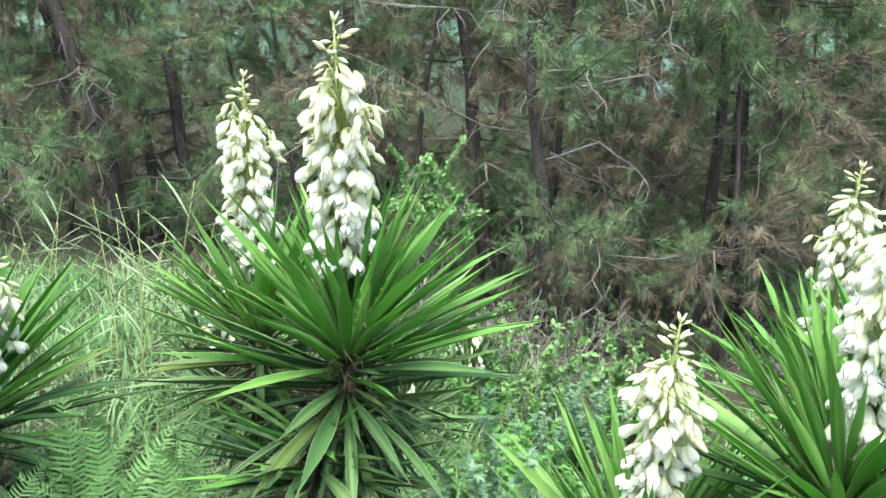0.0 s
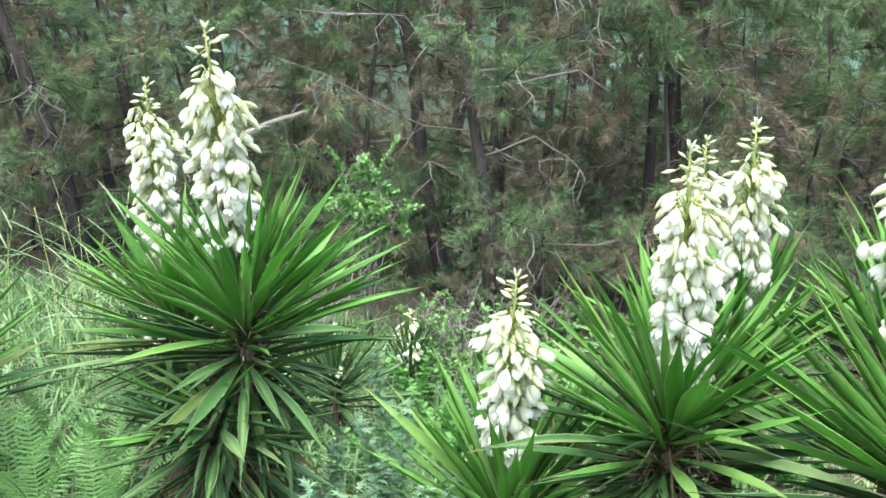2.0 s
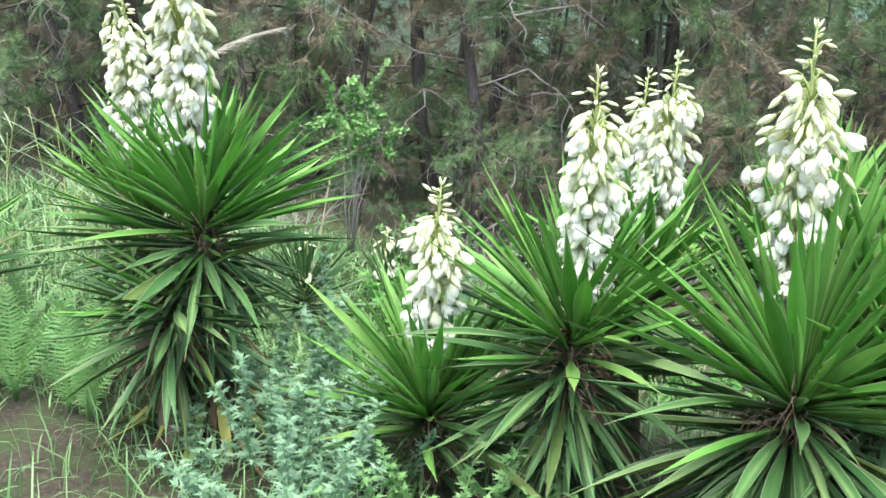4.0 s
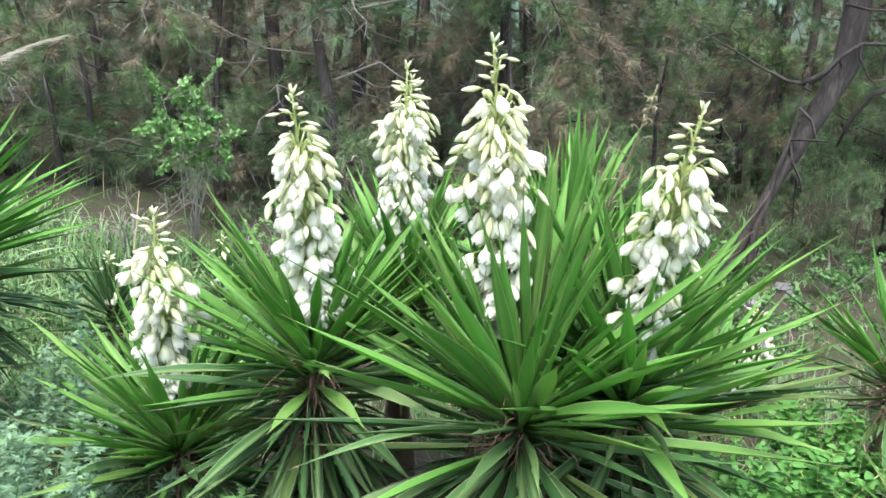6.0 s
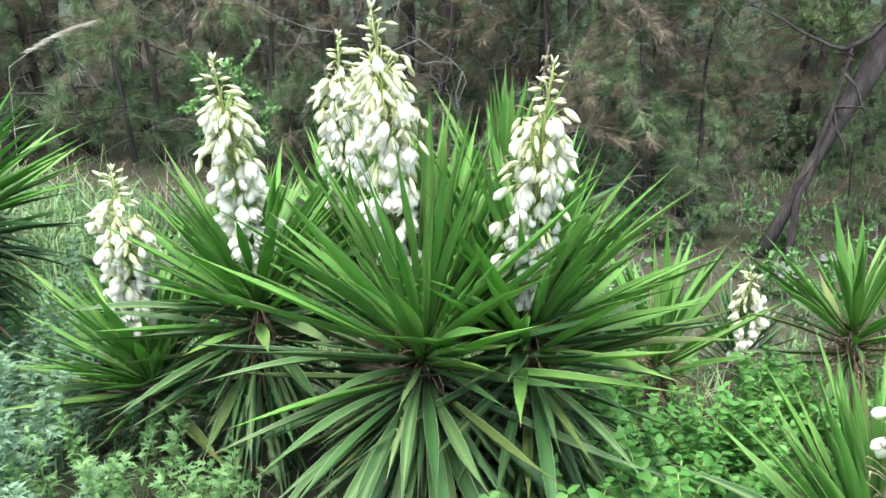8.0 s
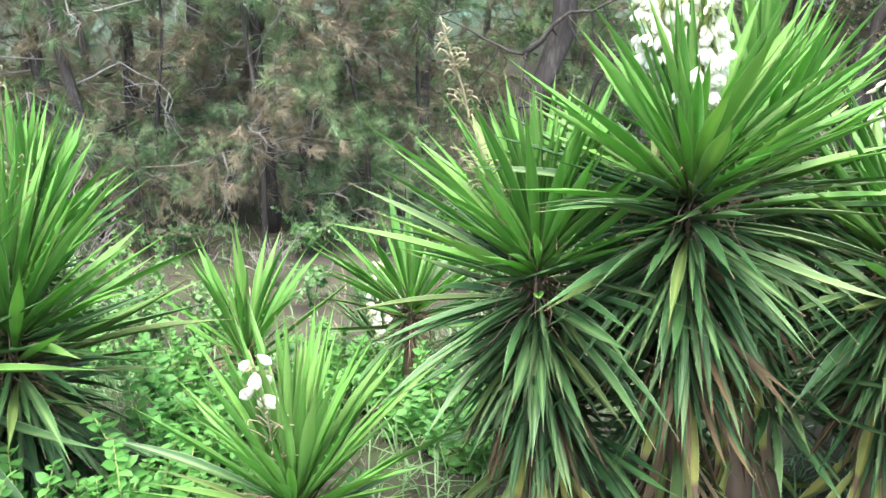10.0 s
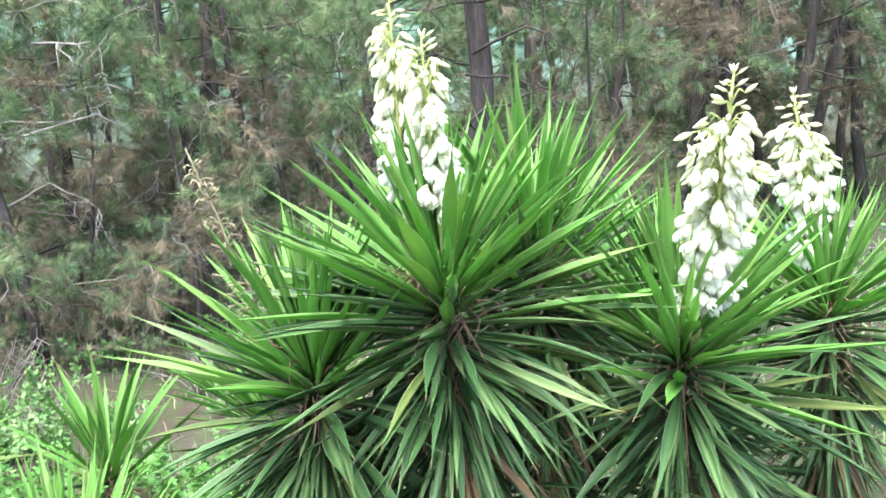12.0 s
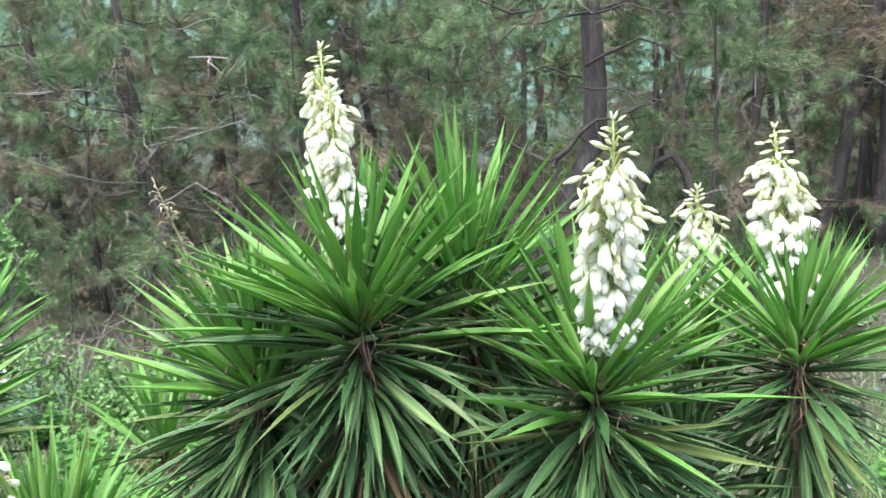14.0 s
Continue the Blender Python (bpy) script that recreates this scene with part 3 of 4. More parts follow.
def build_yuccas():
    tall = "tall yucca with green sword leaves, dry lower leaves and flowers"
    bloom = "green yucca in flower with stiff sword leaves"
    young = "small young yucca with upright green leaves"
    p, r = yucca(tall, (-0.41, 2.34, 0.85), 180, 0.60, -62, 0.25, 1, 26, foot=(-0.33, 2.3), dry=14, slim=0.9, mass=0.75)
    flower_spike(p, (-0.42, 2.33, 0.86), (-0.45, 2.117, 1.80), r, 130, 0.30, 0.95)
    yucca("low side rosette at the foot of a tall yucca", (-0.46, 2.20, 0.52), 78, 0.46, -64, 0.14, 27, high=40, short=0.2)
    p, r = yucca(tall, (-0.79, 2.72, 0.74), 90, 0.55, -40, 0.2, 2, 8)
    flower_spike(p, (-0.80, 2.71, 0.8), (-0.87, 2.669, 1.656), r, 110, 0.25, 0.85)
    p, r = yucca(bloom, (-1.84, 2.60, 0.36), 100, 0.72, -15, 0.12, 3)
    flower_spike(p, (-1.8, 2.6, 0.4), (-1.66, 2.55, 1.0), r, 90, 0.2)
    yucca("tall yucca with a wide crown of sword leaves", (-2.0, 2.2, 1.44), 110, 0.6, -50, 0.25, 4, 6, far=True)
    p, r = yucca(bloom, (0.49, 2.15, 0.25), 125, 0.62, -30, 0.12, 5, part_at=-75, slim=0.8)
    flower_spike(p, (0.49, 2.14, 0.28), (0.482, 2.008, 1.12), r, 90, 0.32, 0.8)
    p, r = yucca(bloom, (0.95, 2.05, 0.64), 125, 0.62, -52, 0.2, 6, part_at=-98, mass=1.8)
    flower_spike(p, (0.97, 2.06, 0.64), (0.91, 1.87, 1.50), r, 115, 0.22, 0.9)
    p, r = yucca(bloom, (1.22, 2.38, 0.72), 80, 0.55, -25, 0.15, 7)
    flower_spike(p, (1.22, 2.38, 0.76), (1.20, 2.284, 1.565), r, 110, 0.25, 0.9)
    p, r = yucca(bloom, (1.2, 2.98, 0.62), 60, 0.55, -20, 0.12, 26)
    flower_spike(p, (1.2, 2.95, 0.66), (1.20, 2.86, 1.5), r, 85, 0.25, 0.8, 0.95)
    p, r = yucca(bloom, (1.58, 1.77, 0.60), 165, 0.76, -50, 0.13, 8, heart=0.9, short=0.1, slim=0.74, mass=1.8)
    flower_spike(p, (1.53, 1.83, 0.62), (1.427, 1.714, 1.66), r, 130, 0.3)
    p, r = yucca(bloom, (1.90, 1.88, 0.65), 145, 0.70, -48, 0.2, 9, heart=0.85, slim=0.78, part_at=-95, mass=1.8)
    flower_spike(p, (1.89, 1.84, 0.68), (1.927, 1.608, 1.53), r, 115, 0.18, 0.82, 0.94)
    p, r = yucca("green yucca with a withered flower stalk", (1.78, 2.4, 0.82), 90, 0.56, -20, 0.15, 10, heart=0.95)
    withered_spike(p, (1.80, 2.3, 0.86), (1.92, 2.02, 1.56), r)
    p, r = yucca("small green yucca with a nearly bare flower stalk", (2.84, 1.42, 0.20), 92, 0.62, 12, 0.06, 11, heart=0.75, slim=0.7)
    withered_spike(p, (2.84, 1.36, 0.24), (2.765, 1.29, 0.80), r, 7, 30)
    p, r = yucca("green yucca with a withered flower stalk", (3.59, 1.53, 0.92), 185, 0.6, -54, 0.2, 12, 26, dry=14, slim=0.78, mass=2.2, short=0.32)
    withered_spike(p, (3.53, 1.56, 0.88), (3.305, 1.50, 1.65), r, 0, 70)
    p, r = yucca(tall, (3.98, 1.37, 1.17), 170, 0.62, -56, 0.22, 13, 34, foot=(4.05, 1.5), dry=16, slim=0.78, mass=2.2, short=0.32, part_at=-88)
    flower_spike(p, (4.0, 1.36, 1.18), (3.965, 1.29, 1.885), r, 62, 0.38, 0.46, 0.86)
    flower_spike(p, (3.89, 1.40, 1.16), (3.90, 1.48, 2.01), r, 68, 0.42, 0.50, 0.86)
    yucca("tall leafy yucca with upright sword leaves", (4.28, 1.60, 1.18), 120, 0.58, -50, 0.25, 14, 20, dry=10, heart=0.95, slim=0.78, mass=2.2, short=0.32)
    p, r = yucca(bloom, (4.67, 1.43, 0.92), 145, 0.6, -50, 0.2, 15, 24, dry=12, slim=0.78, mass=2.2, short=0.32, part_at=-92)
    flower_spike(p, (4.69, 1.39, 0.95), (4.738, 1.18, 1.733), r, 145, 0.2, 0.84, 0.94)
    p, r = yucca(bloom, (5.37, 1.82, 0.91), 120, 0.56, -60, 0.25, 16, 22, dry=10, slim=0.78, mass=2.2, short=0.32, part_at=-105)
    flower_spike(p, (5.37, 1.85, 0.95), (5.345, 2.0, 1.67), r, 115, 0.2, 0.9)
    p, r = yucca(bloom, (5.12, 2.28, 0.72), 80, 0.55, -25, 0.15, 17)
    flower_spike(p, (5.12, 2.27, 0.76), (5.11, 2.16, 1.46), r, 90, 0.35, 0.75)
    for x, y, z, seed, h in ((3.72, 1.62, 0.42, 41, 0.5), (4.06, 1.70, 0.50, 42, 0.5), (4.42, 1.66, 0.48, 43, 0.52), (4.98, 1.85, 0.42, 44, 0.5)):
        yucca("low leafy side shoot among tall yuccas", (x, y, z), 80, h, -45, 0.12, seed, short=0.2, far=True)
    yucca(young, (6.82, 2.85, 0.22), 66, 0.6, -30, 0.1, 24)
    yucca(young, (2.49, 2.9, 0.10), 24, 0.68, 22, 0.05, 18)
    yucca(young, (3.26, 2.78, 0.34), 52, 0.6, -30, 0.1, 19)
    p, r = yucca(bloom, (3.14, 3.98, -0.30), 60, 0.5, 5, 0.05, 20, far=True)
    flower_spike(p, (3.14, 3.98, -0.28), (3.14, 3.95, 0.30), r, 105, 0.1, 1.0, 1.1, far=True)
    p, r = yucca(bloom, (3.99, 3.8, -0.25), 60, 0.5, 5, 0.05, 21, far=True)
    flower_spike(p, (3.99, 3.8, -0.22), (3.99, 3.78, 0.34), r, 105, 0.1, 1.0, 1.1, far=True)
    p, r = yucca(bloom, (-0.41, 3.9, 0.03), 80, 0.5, -50, 0.08, 22, far=True)
    flower_spike(p, (-0.41, 3.9, 0.08), (-0.40, 3.85, 0.45), r, 8, 0.2, 0.5, far=True)
    p, r = yucca(bloom, (-0.14, 5.2, -0.25), 50, 0.45, 0, 0.05, 25, far=True)
    flower_spike(p, (-0.14, 5.2, -0.22), (-0.14, 5.19, 0.22), r, 50, 0.2, 0.8, far=True)
    p, r = yucca(bloom, (-1.3, 3.7, 0.2), 60, 0.5, -5, 0.08, 23, far=True)
    flower_spike(p, (-1.3, 3.7, 0.24), (-1.27, 3.65, 0.72), r, 60, 0.2, 0.9, far=True)


build_yuccas()


# ---- pines ----
def needle_tris(centres, dirs, rng, per=38, length=0.19, width=0.006, spread=0.95):
    """Sprays of needles: centres and dirs are (n, 3) arrays."""
    n = len(centres)
    d = dirs[:, None] + rng.normal(0, spread * 0.6, (n, per, 3))
    d[..., 2] -= 0.12
    d /= np.linalg.norm(d, axis=2, keepdims=True)
    ln = length * rng.uniform(0.6, 1.15, (n, per, 1))
    base = centres[:, None] - dirs[:, None] * rng.uniform(0, 0.10, (n, per, 1))
    side = np.cross(d, rng.normal(0, 1, (n, per, 3)))
    side *= 0.5 * width / np.maximum(1e-6, np.linalg.norm(side, axis=2, keepdims=True))
    tip = base + d * ln
    tip[..., 2] -= 0.18 * ln[..., 0] ** 1.2 * 0.5
    vs = np.stack([base - side, base + side, tip], 2).reshape(-1, 3)
    return vs, np.arange(len(vs)).reshape(-1, 3)


PINE_GROUP = "pines of the wood"


def pine(foot, lean=(0.0, 0.0), height=7.0, radius=0.1, seed=1, limbs=16, lowest=0.9, reach=1.9, brown=0.4, per=38, width=0.009, label="slender pine with grey bark and long drooping needles", twigs=8, snags=(), knee=99.0, deep=False, dark_twigs=False, forked=False):
    """A pine: trunk, limbs with their twigs, needle sprays; snags are bare branches given as runs of places.
    A forked one stands on slim stems that join into a stouter trunk."""
    rnd, rng = random.Random(seed), np.random.default_rng(seed)
    fz = ground_z(*foot) - 0.08
    tree = thing("pine_tree", (*foot, fz), label, "pine", PINE_GROUP)
    at = lambda z: Vector((lean[0] * min(z, knee), lean[1] * z, z)) + Vector((noise.noise((seed * 3.1, 0, z * 0.6)), noise.noise((seed * 3.1, 9, z * 0.6)), 0)) * 0.14 * min(1, z)
    pts = [at(height * i / 14) for i in range(15)]
    part("trunk", mesh_of("trunk", *tube(pts, [radius * (1.25 if i == 0 else 1 - 0.8 * i / 14) * (0.38 + 0.62 * smooth_step(1.0, 2.2, pts[i].z) if forked else 1) for i in range(15)], 10), M_BARK), tree, label="dark fissured bark")
    wob = lambda k: Vector((rnd.uniform(-1, 1), rnd.uniform(-1, 1), rnd.uniform(-1, 1))) * k
    tufts, tdirs, dead, ddirs = [], [], [], []
    g, bare_twigs = Gather(), Gather()
    for k in range(limbs):
        q = (k + rnd.random()) / limbs
        z = lowest + (min(4.8, height * 0.97) - lowest) * q / 0.85 if q < 0.85 or height < 5 else height * (0.8 + 1.1 * (q - 0.85))
        az = k * 2.4 + rnd.uniform(-0.6, 0.6)
        out = Vector((math.cos(az), math.sin(az), 0))
        ln = reach * rnd.uniform(0.6, 1.15) * (1 - 0.5 * z / height)
        dip = rnd.uniform(-0.5, 0.15)
        a = at(z)
        lp = [a + out * ln * q + Vector((0, 0, ln * (dip * q + 0.25 * q * q))) + wob(0.05 * ln * (q > 0)) for q in (0, 0.25, 0.5, 0.75, 1)]
        r0 = radius * 0.24 * (1 - 0.6 * z / height)
        is_dead = z < 3.2 and rnd.random() < brown * 0.85
        r0 *= 0.6 if is_dead else 1
        if not deep:
            g = Gather()
        g.add(tube(lp, [r0, r0 * 0.8, r0 * 0.6, r0 * 0.45, r0 * 0.25], 5))
        for j in range(twigs + 5 * is_dead):
            q = rnd.uniform(0.25, 1.0)
            i = min(3, int(q * 4))
            b = lp[i].lerp(lp[i + 1], q * 4 - i)
            td = (out * rnd.uniform(0.1, 1) + wob(1)).normalized()
            tl = rnd.uniform(0.25, 0.7) * (1.4 if is_dead else 1)
            e = b + td * tl + Vector((0, 0, -0.25 if is_dead else 0.06)) * tl
            g.add(tube([b, b.lerp(e, 0.35) + wob(0.05), b.lerp(e, 0.7) + wob(0.04), e], [r0 * 0.32, r0 * 0.24, r0 * 0.16, 0.002], 3))
            if is_dead and rnd.random() < 0.5:
                continue
            for h in (1.0, 0.65, 0.3):
                if rnd.random() < 0.85:
                    c = b.lerp(e, h)
                    gone = is_dead or rnd.random() < brown * (0.6 if z < 2.0 else 0.25)
                    (dead if gone else tufts).append(c)
                    (ddirs if gone else tdirs).append(td)
        for j in range(0 if deep else 4):
            b = lp[rnd.choice((1, 2, 3))]
            hang, tl = (wob(1) + out * 0.4 + Vector((0, 0, rnd.uniform(-1.1, 0.3)))).normalized(), rnd.uniform(0.3, 0.8)
            run = [b + hang * tl * q + wob(0.09 * tl * (q > 0)) for q in (0, 0.2, 0.4, 0.6, 0.8, 1)]
            bare_twigs.add(tube(run, [0.0075, 0.0065, 0.0055, 0.0045, 0.0035, 0.002], 3))
            fork = run[3] + (hang + wob(0.9)).normalized() * tl * 0.4
            bare_twigs.add(tube([run[3], run[3].lerp(fork, 0.5) + wob(0.03), fork], [0.0045, 0.0035, 0.002], 3))
        if not deep:
            part("branch", g.mesh("branch", M_TWIG if is_dead else M_BARK), tree, label="bare pale grey branch" if is_dead else "")
    if bare_twigs.v:
        part("brushwood", bare_twigs.mesh("brushwood", M_BARK if dark_twigs else M_TWIG), tree, label="thin bare grey twigs", kind="stuff")
    if deep:
        part("bough", g.mesh("bough", M_BARK), tree, kind="stuff")
    o = Vector((*foot, fz))
    for run, r0 in snags:
        g = Gather()
        ps = [Vector(p) - o for p in run]
        fine = []
        for a, b in zip(ps, ps[1:]):
            fine += [a.lerp(b, q / 3) + wob(0.025) for q in range(3)]
        fine.append(ps[-1])
        g.add(tube(fine, [r0 * (1 - 0.8 * i / (len(fine) - 1)) for i in range(len(fine))], 5))
        for j in range(7):
            b = fine[rnd.randrange(2, len(fine))]
            e = b + (wob(1) + Vector((0, -0.2, -0.7))).normalized() * rnd.uniform(0.2, 0.5)
            g.add(tube([b, b.lerp(e, 0.3) + wob(0.06), b.lerp(e, 0.7) + wob(0.05), e], [r0 * 0.4, r0 * 0.32, r0 * 0.22, 0.002], 4))
        part("branch", g.mesh("branch", M_BARK if dark_twigs else M_SNAG), tree, label="bare forked branch")
    if tufts:
        part("crown", tri_mesh("crown", *needle_tris(np.array(tufts), np.array(tdirs), rng, per, 0.18, width, 1.2), M_NEEDLE), tree, label="long soft green needles", kind="stuff")
    if dead:
        part("dead_needles", tri_mesh("dead_needles", *needle_tris(np.array(dead), np.array(ddirs), rng, per, 0.17, width), M_BROWN), tree, label="dry brown needles", kind="stuff")
    return tree


def build_pines():
    # foot x, foot y, lean, radius: the trunks that stand out at the edge of the wood
    front = [(-3.87, 8.0, -0.41, 0.075), (-3.61, 7.6, -0.26, 0.085), (-3.17, 8.4, -0.24, 0.075), (-3.70, 8.6, -0.18, 0.06),
             (2.02, 8.2, -0.03, 0.07), (0.33, 8.8, 0.06, 0.09), (4.05, 7.1, 0.445, 0.16), (2.70, 8.4, -0.07, 0.06),
             (9.37, 9.5, 0.29, 0.09), (7.85, 5.0, 0.27, 0.095), (2.45, 8.6, -0.07, 0.095), (0.43, 7.5, -0.10, 0.065),
             (7.7, 9.5, 0.26, 0.1), (8.45, 9.6, 0.13, 0.11), (9.07, 9.0, 0.12, 0.08), (-0.05, 8.5, -0.2, 0.09),
             (1.3, 9.6, 0.2, 0.08), (-1.6, 8.8, -0.1, 0.09), (-5.4, 7.8, -0.2, 0.09), (6.8, 9.2, 0.1, 0.07), (11.5, 9.0, 0.1, 0.1)]
    snags = {5: [(((0.5, 8.7, 2.8), (0.69, 7.8, 2.75), (1.33, 7.7, 2.72), (1.9, 7.7, 2.74)), 0.015), (((1.30, 7.7, 2.72), (1.35, 7.7, 2.29), (1.01, 7.7, 2.04)), 0.010),
                 (((1.35, 7.7, 2.32), (1.59, 7.7, 2.18), (1.52, 7.7, 2.02)), 0.010), (((0.5, 8.6, 3.0), (0.52, 7.7, 3.04), (1.09, 7.7, 3.14)), 0.012),
                 (((0.40, 8.7, 2.2), (0.60, 8.4, 2.4), (0.85, 8.3, 2.35), (0.99, 8.3, 2.1), (1.0, 8.3, 1.45)), 0.022),
                 (((0.4, 8.7, 2.0), (0.3, 8.2, 2.0), (0.0, 7.9, 1.7)), 0.016), (((0.4, 8.7, 1.2), (0.9, 8.2, 1.0), (1.2, 8.0, 0.5)), 0.016)],
             15: [(((-0.5, 8.5, 2.45), (-0.68, 7.7, 2.49), (-1.57, 7.7, 2.53)), 0.014), (((-0.55, 8.4, 2.7), (-0.16, 7.7, 2.86), (-0.15, 7.7, 2.64), (-0.27, 7.7, 2.22)), 0.012)],
             11: [(((0.2, 7.5, 2.0), (0.9, 7.8, 2.0), (1.31, 7.9, 2.15), (1.34, 7.9, 1.64)), 0.011),
                  (((0.22, 7.5, 1.8), (1.2, 7.8, 2.05), (1.5, 7.9, 1.8), (1.71, 7.9, 1.47), (1.6, 7.9, 1.15)), 0.012),
                  (((0.3, 7.5, 1.2), (0.8, 7.4, 1.4), (1.2, 7.4, 1.1)), 0.01)],
             6: [(((4.28, 7.00, -0.55), (4.34, 7.00, 0.1), (4.46, 7.05, 0.6), (4.64, 7.10, 1.45)), 0.045), (((4.60, 7.10, 1.4), (5.02, 7.00, 1.75), (5.62, 6.90, 1.9)), 0.03),
                 (((4.60, 7.10, 1.4), (4.32, 7.40, 1.5), (3.62, 7.60, 1.9)), 0.02), (((4.94, 7.10, 2.3), (5.42, 6.90, 2.5), (5.92, 6.80, 2.2)), 0.02),
                 (((4.98, 7.10, 2.8), (4.32, 6.90, 2.7), (3.92, 6.80, 2.4)), 0.018), (((4.98, 7.10, 2.75), (5.32, 6.80, 2.8), (6.02, 6.70, 2.6)), 0.016),
                 (((4.87, 7.10, 2.1), (5.32, 6.80, 2.0), (5.72, 6.70, 1.7)), 0.014), (((4.90, 7.10, 2.2), (4.52, 6.90, 2.3), (4.02, 6.80, 2.1)), 0.014), (((4.98, 7.10, 2.95), (5.52, 6.80, 3.1), (6.32, 6.80, 2.95)), 0.018)],
             10: [(((2.3, 8.6, 2.4), (2.8, 8.3, 2.6), (3.3, 8.2, 2.3)), 0.018)],
             13: [(((8.8, 9.6, 2.2), (8.3, 9.2, 2.5), (7.7, 9.0, 2.3)), 0.018)]}
    for k, (x, y, ln, r) in enumerate(front):
        open_wood = k in (6, 8, 9, 12, 13, 14, 20)
        pine((x, y), (ln, random.Random(k).uniform(-0.06, 0.06)), 6.5 + (k % 4) * 0.6, r, 100 + k, 15 if open_wood else 18, 3.3 if k in (6, 9) else 2.0 if open_wood else 0.4 + 0.2 * (k % 3), 1.9, 0.75 if open_wood else 0.38, 68, 0.0055, dark_twigs=open_wood, twigs=9, snags=snags.get(k, ()), knee=2.3 if k == 6 else 99.0, forked=k == 6)
    back = [pine((-7.0 + 4.5 * k, 12.5), (0.05 * (k - 2), 0), 8.5, 0.075, 200 + k, 8, 0.3 if k < 3 else 2.1, 2.6, 0.4 if k < 3 else 0.85, 38, 0.0105,
                 "tall pine deep in the wood with green needles", 28, deep=True) for k in range(5)]
    young = [pine((-6.2 + 4.1 * k, 7.4 + 0.4 * (k % 2)), (0.08 * (k - 2), 0.02), 3.6, 0.035, 300 + k, 9, 0.25, 1.2, 0.2, 62, 0.0065,
                  "young bushy pine with low soft needles", 11) for k in range(4)]
    pine((0.5, 12.6), (0.0, 0.0), 8.5, 0.24, 230, 7, 3.6, 1.6, 0.3, 60, 0.0085, "old pine with a thick dark trunk", 12)
    rnd = random.Random(7)
    for x, y in [(-4.6, 8.2), (-2.4, 7.9), (-0.9, 8.2), (3.1, 7.9), (3.7, 8.6), (6.3, 11.2), (6.9, 9.3), (-1.9, 9.6), (3.4, 9.3), (-5.8, 9.0)]:
        copy_thing(rnd.choice(young), pose(x, y, ground_z(x, y) - 0.08, 0, 0, rnd.uniform(0, 360)) @ Matrix.Scale(rnd.uniform(0.7, 1.1), 4))
    for x, y in ((-0.7, 7.2), (0.15, 7.0), (0.9, 7.2), (1.5, 6.9), (3.4, 7.2), (5.5, 7.3), (6.5, 8.0), (7.1, 8.4), (5.3, 8.3)):
        copy_thing(rnd.choice(young), pose(x, y, ground_z(x, y) - 0.2, 0, 0, rnd.uniform(0, 360)) @ Matrix.Scale(rnd.uniform(0.28, 0.42), 4))
    copy_thing(young[1], pose(0.9, 8.0, ground_z(0.9, 8.0) - 0.08, 0, 0, 140) @ Matrix.Scale(0.95, 4))
    for row, y in enumerate((11.0, 13.5, 16.5)):
        x = -15 + row
        while x < 23:
            x += rnd.uniform(1.9, 3.1)
            yy = y + rnd.uniform(-0.9, 0.9)
            copy_thing(rnd.choice(back[3:] if x > 6.8 and row < 2 else back[:3]), pose(x, yy, ground_z(x, yy) - 0.1, 0, 0, rnd.uniform(0, 360)))
    for x, y in ((6.5, 14.6), (7.8, 15.2), (8.9, 14.4), (10.2, 15.0), (11.6, 14.6), (5.4, 15.2), (9.6, 12.6), (10.9, 13.2), (12.2, 12.2), (11.3, 11.3), (13.4, 13.0), (2.8, 14.4), (4.2, 15.0)):
        copy_thing(rnd.choice(back[:3]), pose(x, y, ground_z(x, y) - 0.1, 0, 0, rnd.uniform(0, 360)))


build_pines()


# ---- undergrowth ----
def frames_for(pos, dirs, scale, rng, roll=0.5):
    """Matrices that lay a template along dirs at pos, its face roughly upward."""
    d = dirs / np.linalg.norm(dirs, axis=1, keepdims=True)
    up = np.array([0, 0, 1.0]) + rng.normal(0, roll, d.shape)
    side = np.cross(up, d)
    side /= np.maximum(1e-6, np.linalg.norm(side, axis=1, keepdims=True))
    nup = np.cross(d, side)
    m = np.zeros((len(d), 4, 4))
    sc = np.broadcast_to(np.asarray(scale), (len(d),))[:, None]
    m[:, :3, 0], m[:, :3, 1], m[:, :3, 2], m[:, :3, 3], m[:, 3, 3] = d * sc, side * sc, nup * sc, pos, 1
    return m


OVATE = (((0, 0, 0), (0.28, 0.32, 0.05), (0.66, 0.26, 0.03), (1, 0, -0.08), (0.66, -0.26, 0.03), (0.28, -0.32, 0.05), (0.5, 0, -0.02)),
         ((0, 6, 1), (1, 6, 2), (2, 6, 3), (3, 6, 4), (4, 6, 5), (5, 6, 0)))
LOBED = (((0, 0, 0), (0.5, 0.12, 0.03), (1, 0, -0.12), (0.5, -0.12, 0.03), (0.25, 0.05, 0.01), (0.70, 0.36, -0.05), (0.52, 0.10, 0), (0.25, -0.05, 0.01), (0.70, -0.36, -0.05), (0.52, -0.10, 0), (0.08, 0.03, 0), (0.32, 0.34, -0.02), (0.08, -0.03, 0), (0.32, -0.34, -0.02)),
         ((0, 3, 1), (1, 3, 2), (4, 6, 5), (7, 8, 9), (10, 4, 11), (12, 13, 7)))


